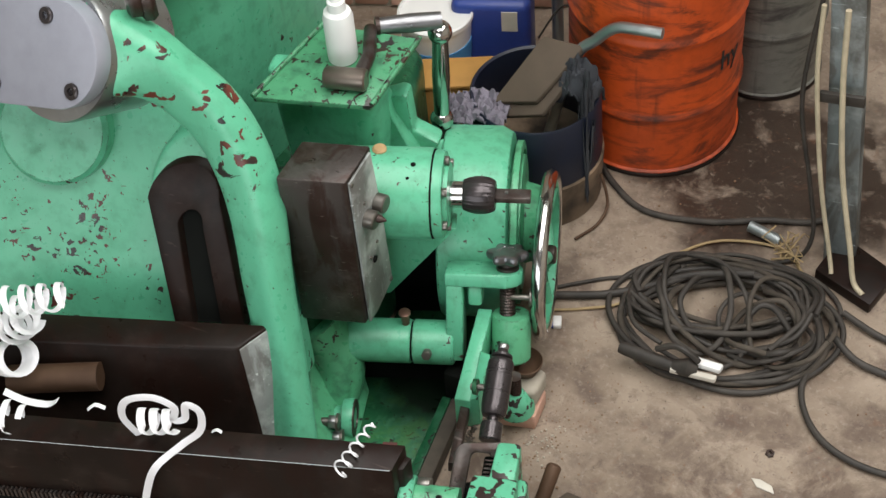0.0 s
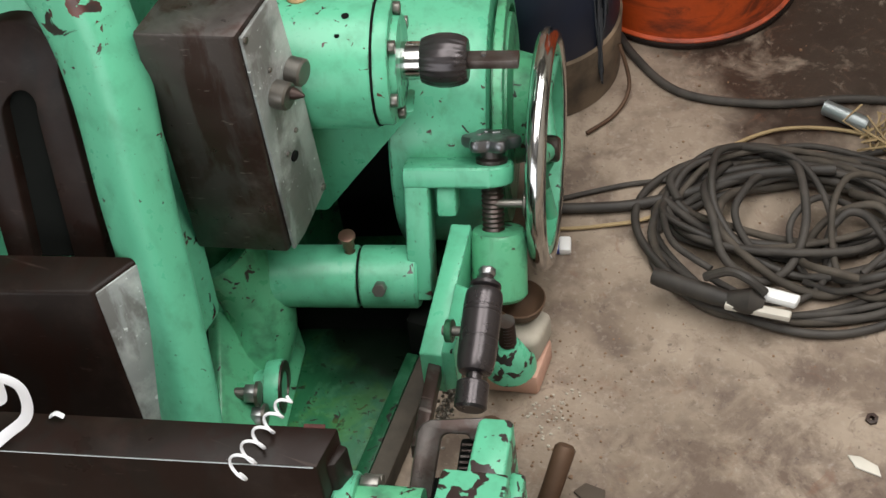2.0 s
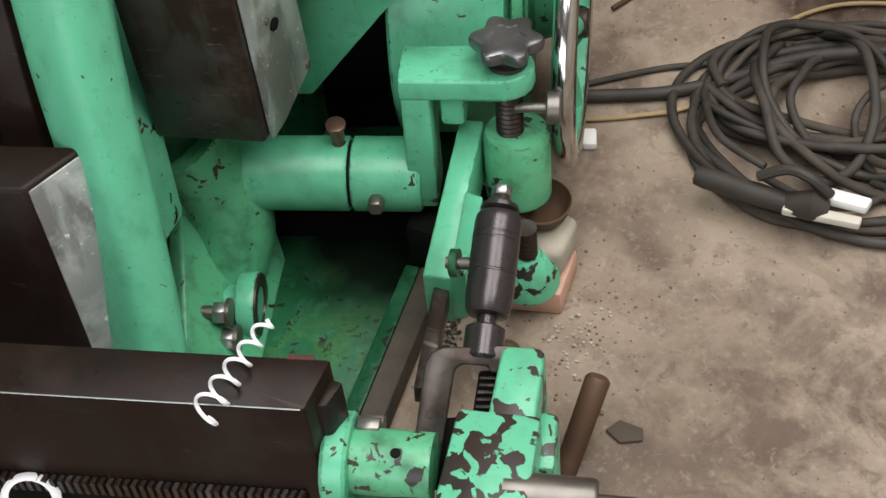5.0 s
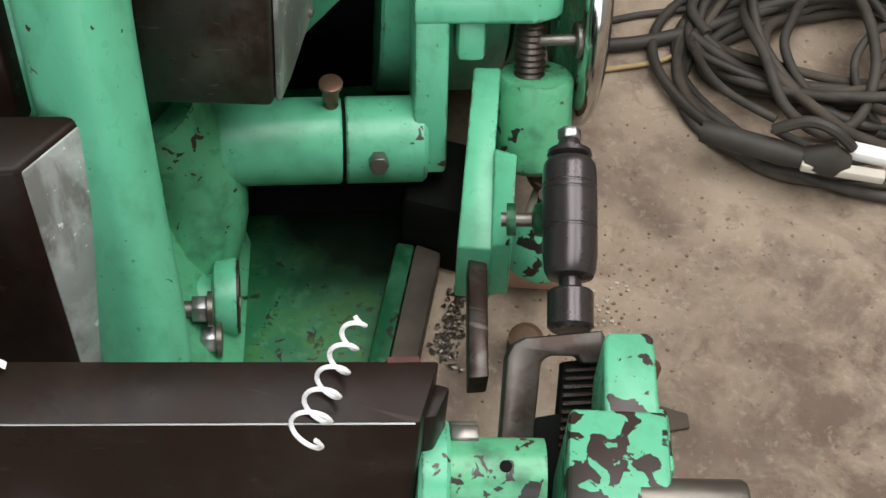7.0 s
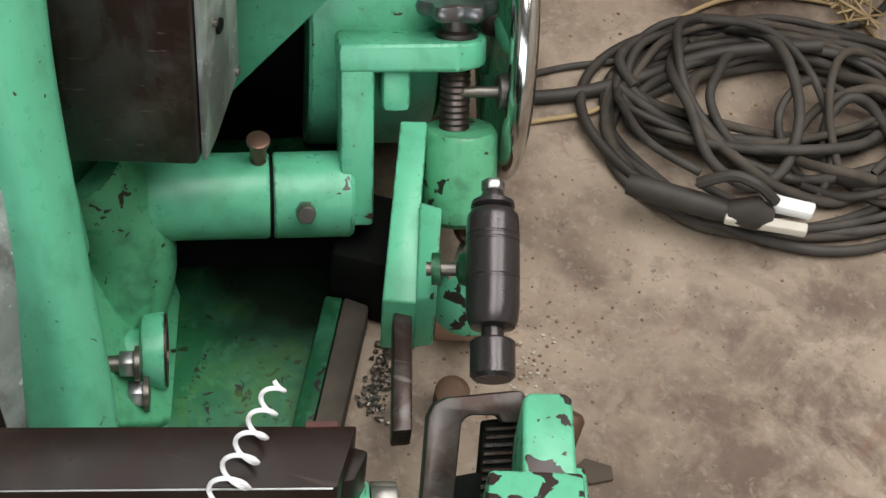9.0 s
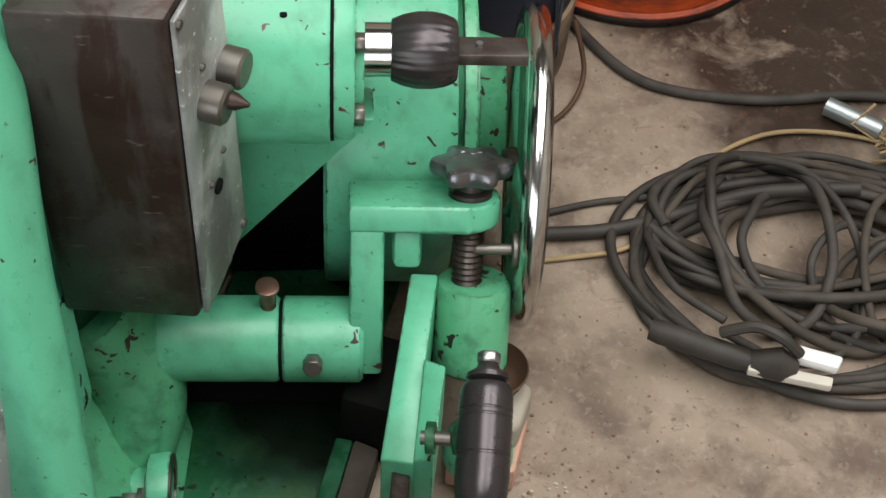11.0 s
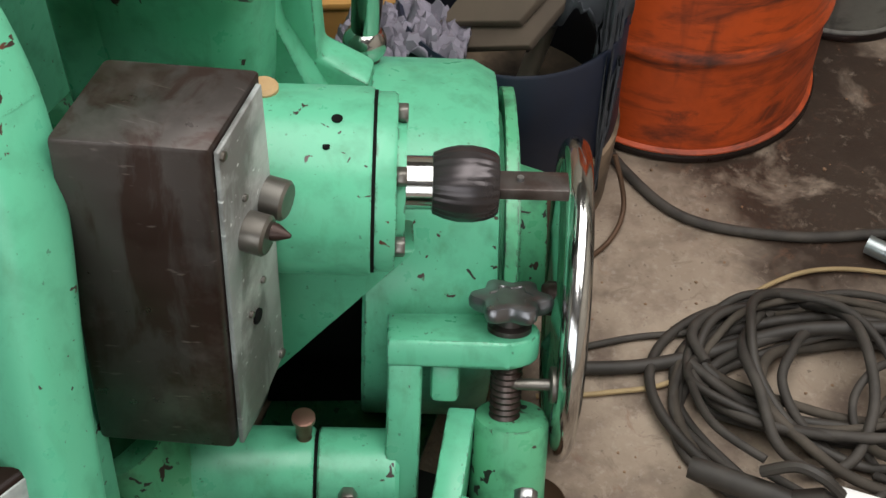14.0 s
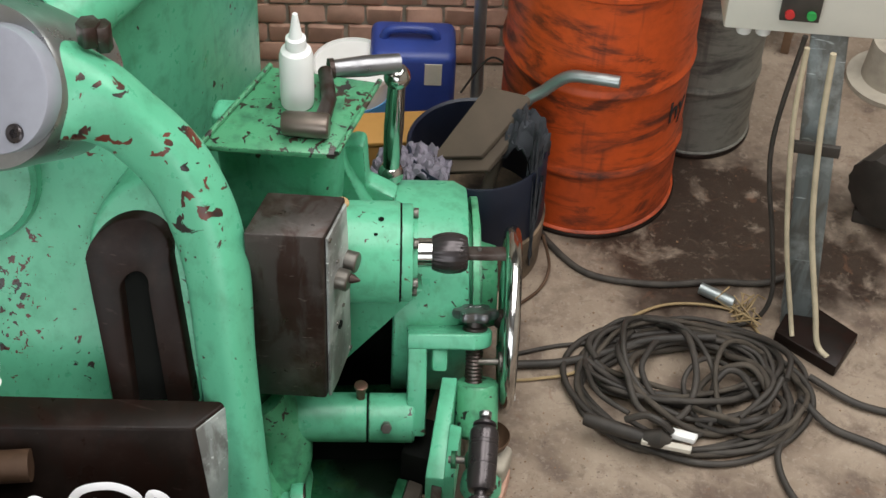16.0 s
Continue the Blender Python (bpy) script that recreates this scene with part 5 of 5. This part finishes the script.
def make_stand():
    s = root("control_stand", "grey steel post carrying a cream switch cabinet", "control cabinet")
    bot, top = Vector((0.875, 0.862, 0.0)), Vector((0.775, 0.955, 0.86))
    d = top - bot
    post = [bot + Vector((-0.040, 0, 0)), bot + Vector((0.040, 0.010, 0)), bot + Vector((0.034, 0.07, 0)), bot + Vector((-0.038, 0.065, 0))]
    part("post", extrude_poly(post, d, 0.004), POST_GREY, s, "grey galvanised steel post")
    part("foot", extrude_poly([(0.83, 0.80, 0.0), (0.985, 0.735, 0.0), (1.02, 0.86, 0.0), (0.86, 0.94, 0.0)], (0, 0, 0.035), 0.004), OXIDE_BROWN, s, "dark oily foot plate")
    cab = part("cabinet", extrude_poly([(0.565, 0.885, 0.80), (0.90, 0.965, 0.80), (0.87, 1.09, 0.80), (0.535, 1.0, 0.80)], (0, 0, 0.42), 0.006), CABINET_WHITE, s, "cream enamel switch cabinet")
    part("switch_plate", extrude_poly([(0.672, 0.905, 0.845), (0.752, 0.924, 0.845), (0.752, 0.924, 0.93), (0.672, 0.905, 0.93)], (0.003, -0.014, 0), 0.002), RUBBER, cab)
    part("button", lathe([(0, 0.010), (0.008, 0.010), (0.008, 0)], 16), RED_BUTTON, cab, m=Matrix.Translation((0.693, 0.895, 0.865)) @ Matrix.Rotation(radians(-75), 4, "Z"))
    part("button", lathe([(0, 0.010), (0.008, 0.010), (0.008, 0)], 16), GREEN_BUTTON, cab, m=Matrix.Translation((0.737, 0.906, 0.865)) @ Matrix.Rotation(radians(-75), 4, "Z"))
    part("strap", extrude_poly([(0.765, 0.886, 0.52), (0.868, 0.90, 0.52), (0.866, 0.898, 0.55), (0.763, 0.884, 0.55)], (-0.001, -0.012, 0), 0.001), RUBBER, s)
    part("gland", turned([(0, 0.016), (0.03, 0.018)], 16), WHITE_PLASTIC, cab, m=Matrix.Translation((0.605, 0.93, 0.772)))
    part("gland", turned([(0, 0.016), (0.03, 0.018)], 16), WHITE_PLASTIC, cab, m=Matrix.Translation((0.645, 0.94, 0.772)))
    cable("beige cable hanging from the cabinet", [(0.80, 0.88, 0.80), (0.815, 0.865, 0.60), (0.85, 0.84, 0.35), (0.905, 0.80, 0.14), (0.93, 0.78, 0.05), (0.96, 0.76, 0.035)], 0.007, BEIGE_WIRE, 60, "cabinet cables")
    cable("beige cable hanging from the cabinet", [(0.745, 0.88, 0.80), (0.755, 0.865, 0.60), (0.80, 0.85, 0.30), (0.855, 0.82, 0.08), (0.87, 0.80, 0.035)], 0.006, BEIGE_WIRE, 60, "cabinet cables")
    cable("dark cable hanging behind the post", [(0.735, 0.92, 0.80), (0.72, 0.90, 0.5), (0.77, 0.88, 0.25), (0.80, 0.86, 0.10), (0.78, 0.84, 0.02), (0.72, 0.80, 0.012)], 0.006, RUBBER, 60, "cabinet cables")


make_stand()


def make_far():
    b = root("brick_wall", "rough red brick wall with grey mortar", "wall")
    b["kind"] = "structure"
    p0 = Vector((-1.6, 1.05, 0))
    d = Vector((0.945, 0.327, 0))
    L, T = 1.75, 0.12
    nrm = Vector((-d.y, d.x, 0))
    q = [p0 + nrm * 0.006, p0 + d * L + nrm * 0.006, p0 + d * L + nrm * T, p0 + nrm * T]
    part("mortar", extrude_poly(q, (0, 0, 1.6), 0.0), CONCRETE_BLOCK, b, "", False)
    ang = math.atan2(d.y, d.x)
    w, h, g = 0.098, 0.056, 0.009
    meshes = []
    rng = random.Random(2)
    for k in range(4):
        bm = block(0, w, 0, 0.03, 0, h, 0.005, 1)
        for v in bm.verts:
            v.co += Vector((rng.uniform(-1, 1), rng.uniform(-1, 1), rng.uniform(-1, 1))) * 0.0022
        o = part("brick", bm, BRICK_RED, b)
        meshes.append(o.data)
        bpy.data.objects.remove(o)
    for row in range(13):
        for i in range(17):
            x = (i + (0.5 if row % 2 else 0)) * (w + g) - 0.05
            if x + w > L or x < 0:
                continue
            o = new("brick", meshes[rng.randrange(4)])
            o.parent = b
            o.matrix_basis = Matrix.Translation(p0 + d * x + Vector((0, 0, 0.01 + row * (h + g))) - nrm * rng.uniform(0.0, 0.005)) @ Matrix.Rotation(ang, 4, "Z")
    m = root("electric_motor", "dark dusty electric motor on the floor", "motor", m=Matrix.Translation((1.06, 1.36, 0.0)))
    part("shell", lathe([(-0.13, 0.07), (-0.12, 0.10), (0.10, 0.10), (0.12, 0.06)], 32, lambda i, x: 1 - 0.05 * (i % 2)), RUBBER, m, m=Matrix.Translation((0, 0, 0.13)) @ Matrix.Rotation(radians(60), 4, "Z"))
    part("feet", block(-0.11, 0.11, -0.08, 0.08, 0, 0.04, 0.004), RUBBER, m)
    f = root("machine_frame", "dark steel frame of another machine", "machine frame", m=Matrix.Translation((1.14, 1.12, 0)))
    part("leg", block(-0.03, 0.03, -0.03, 0.03, 0, 0.75, 0.004), OXIDE, f)
    part("leg", block(0.30, 0.36, -0.03, 0.03, 0, 0.75, 0.004), OXIDE, f)
    part("panel", block(-0.02, 0.36, 0.0, 0.03, 0.12, 0.5, 0.004), OXIDE, f)
    s = root("wooden_stool", "small dark wooden stool far across the floor", "stool", m=Matrix.Translation((0.60, 1.98, 0)))
    part("seat", block(-0.09, 0.09, -0.07, 0.07, 0.20, 0.23, 0.004), WOOD, s)
    for x in (-0.07, 0.07):
        for y in (-0.05, 0.05):
            part("leg", block(x - 0.012, x + 0.012, y - 0.012, y + 0.012, 0, 0.20, 0.002), WOOD, s)
    t = root("stone_pedestal", "pale round machine foot far across the floor", "pedestal", m=Matrix.Translation((0.98, 1.90, 0)))
    part("base", turned([(0, 0.13), (0.015, 0.13), (0.02, 0.09), (0.14, 0.08)], 32), CONCRETE_BLOCK, t)


make_far()


def make_cup():
    k = root("mortar_block", "pale crumbling mortar block on a reddish brick", "block")
    part("brick_base", extrude_poly([(0.272, 0.085, 0), (0.358, 0.105, 0), (0.352, 0.19, 0), (0.272, 0.18, 0)], (0, 0, 0.05), 0.006), BRICK_RED, k)
    part("mortar_lump", extrude_poly([(0.275, 0.105, 0.05), (0.350, 0.13, 0.05), (0.352, 0.20, 0.05), (0.28, 0.21, 0.05)], (0, 0, 0.06), 0.012, 3), CONCRETE_BLOCK, k)
    c = root("oil_cup", "dark rusty bowl on the mortar block", "bowl", m=Matrix.Translation((0.302, 0.185, 0.112)))
    part("bowl", turned([(0, 0.0), (0, 0.022), (0.012, 0.036), (0.032, 0.042), (0.034, 0.040), (0.014, 0.032), (0.005, 0.018), (0.004, 0.0)], 32), RUSTY, c)
    st = root("jack_screw", "green base with a threaded jack screw", "jack")
    part("base", turned([(0, 0.045), (0.03, 0.042), (0.055, 0.026), (0.06, 0.02)], 32), GREEN_FLAKED, st, m=Matrix.Translation((0.306, 0.115, 0.05)))
    part("thread", turned([(0.06 + 0.004 * i, 0.015 if i % 2 else 0.0125) for i in range(16)], 18), OXIDE, st, m=Matrix.Translation((0.306, 0.115, 0.05)))


make_cup()


def make_gravel():
    rng = random.Random(9)
    bm = bmesh.new()
    for i in range(420):
        if i < 110:
            x, y = rng.gauss(0.40, 0.06), rng.gauss(0.10, 0.10)
        else:
            x, y = rng.uniform(0.25, 1.4), rng.uniform(-0.3, 1.6)
        r = rng.uniform(0.0008, 0.0028) * (1.6 if rng.random() < 0.06 else 1)
        res = bmesh.ops.create_icosphere(bm, subdivisions=1, radius=r)
        for v in res["verts"]:
            v.co = Vector((v.co.x * rng.uniform(0.8, 1.4), v.co.y, v.co.z * 0.7)) + Vector((x, y, r * 0.5))
    tagged(part("grit", bm, WOOD), "loose grit and crumbs on the concrete", "grit", kind="stuff")
    c = root("floor_flake", "flat flake of loose concrete on the floor", "debris", m=Matrix.Translation((0.505, -0.045, 0)))
    part("flake", extrude_poly([(-0.025, -0.008, 0), (0.0, -0.02, 0), (0.028, -0.006, 0), (0.022, 0.012, 0), (-0.012, 0.014, 0)], (0, 0, 0.006), 0.002), CARD, c)


make_gravel()


def make_litter():
    c = root("floor_flake", "pale flat flake of plaster on the floor", "debris", m=Matrix.Translation((0.897, 0.155, 0)))
    part("flake", extrude_poly([(-0.030, 0.008, 0), (-0.012, -0.010, 0), (0.030, -0.014, 0), (0.020, 0.004, 0), (-0.010, 0.012, 0)], (0, 0, 0.004), 0.001), PAPER, c)
    n = root("loose_nut", "small dark steel nut on the floor", "nut", m=Matrix.Translation((0.886, 0.244, 0)))
    part("nut_ring", turned([(0, 0.005), (0, 0.011), (0.006, 0.011), (0.006, 0.005), (0, 0.005)], 6), OXIDE, n)
    rng = random.Random(21)
    bm = bmesh.new()
    for i in range(46):
        x, y, r = rng.gauss(0.385, 0.022), rng.gauss(0.085, 0.03), rng.uniform(0.0012, 0.0032)
        res = bmesh.ops.create_icosphere(bm, subdivisions=1, radius=r)
        for v in res["verts"]:
            v.co = Vector((v.co.x * rng.uniform(0.7, 1.6), v.co.y, v.co.z * 0.6)) + Vector((x, y, r * 0.4))
    tagged(part("mortar_crumbs", bm, CONCRETE_BLOCK), "pale mortar crumbs beside the block", "crumbs", kind="stuff")


make_litter()


def make_metal_chips():
    rng = random.Random(33)
    bm = bmesh.new()
    for i in range(150):
        x, y, r = rng.gauss(0.222, 0.008), rng.uniform(-0.05, 0.07), rng.uniform(0.0015, 0.0045)
        res = bmesh.ops.create_icosphere(bm, subdivisions=1, radius=r)
        for v in res["verts"]:
            v.co = Vector((v.co.x * rng.uniform(0.6, 1.6), v.co.y * rng.uniform(0.7, 1.3), v.co.z * 0.6)) + Vector((x - 0.08 * y, y, r * 0.4 + rng.uniform(0, 0.004)))
    tagged(part("metal_chips", bm, STEEL_DULL, None, "", False), "grey metal turnings lying beside the machine", "turnings", kind="stuff")


make_metal_chips()


def motions():
    steps = [round(0.1 * i, 1) for i in range(161)]
    walk(rocker, [(t, along(*ROCK) @ Matrix.Rotation(radians(-rock_angle(t)), 4, "X")) for t in steps])
    walk(fl_shaft, [(t, fl_rest @ Matrix.Rotation(radians(-1.1 * rock_angle(t) + 20), 4, "X")) for t in steps])
    walk(feed_handle, [(t, Matrix.Translation(Vector((0.003, -0.027, -0.004)) * -math.cos(2 * math.pi * (t - PHASE) / PERIOD))) for t in steps])
    walk(push_rod, [(t, Matrix.Translation(Vector((0.002, -0.009, -0.004)) * -math.cos(2 * math.pi * (t - PHASE) / PERIOD))) for t in steps])


motions()
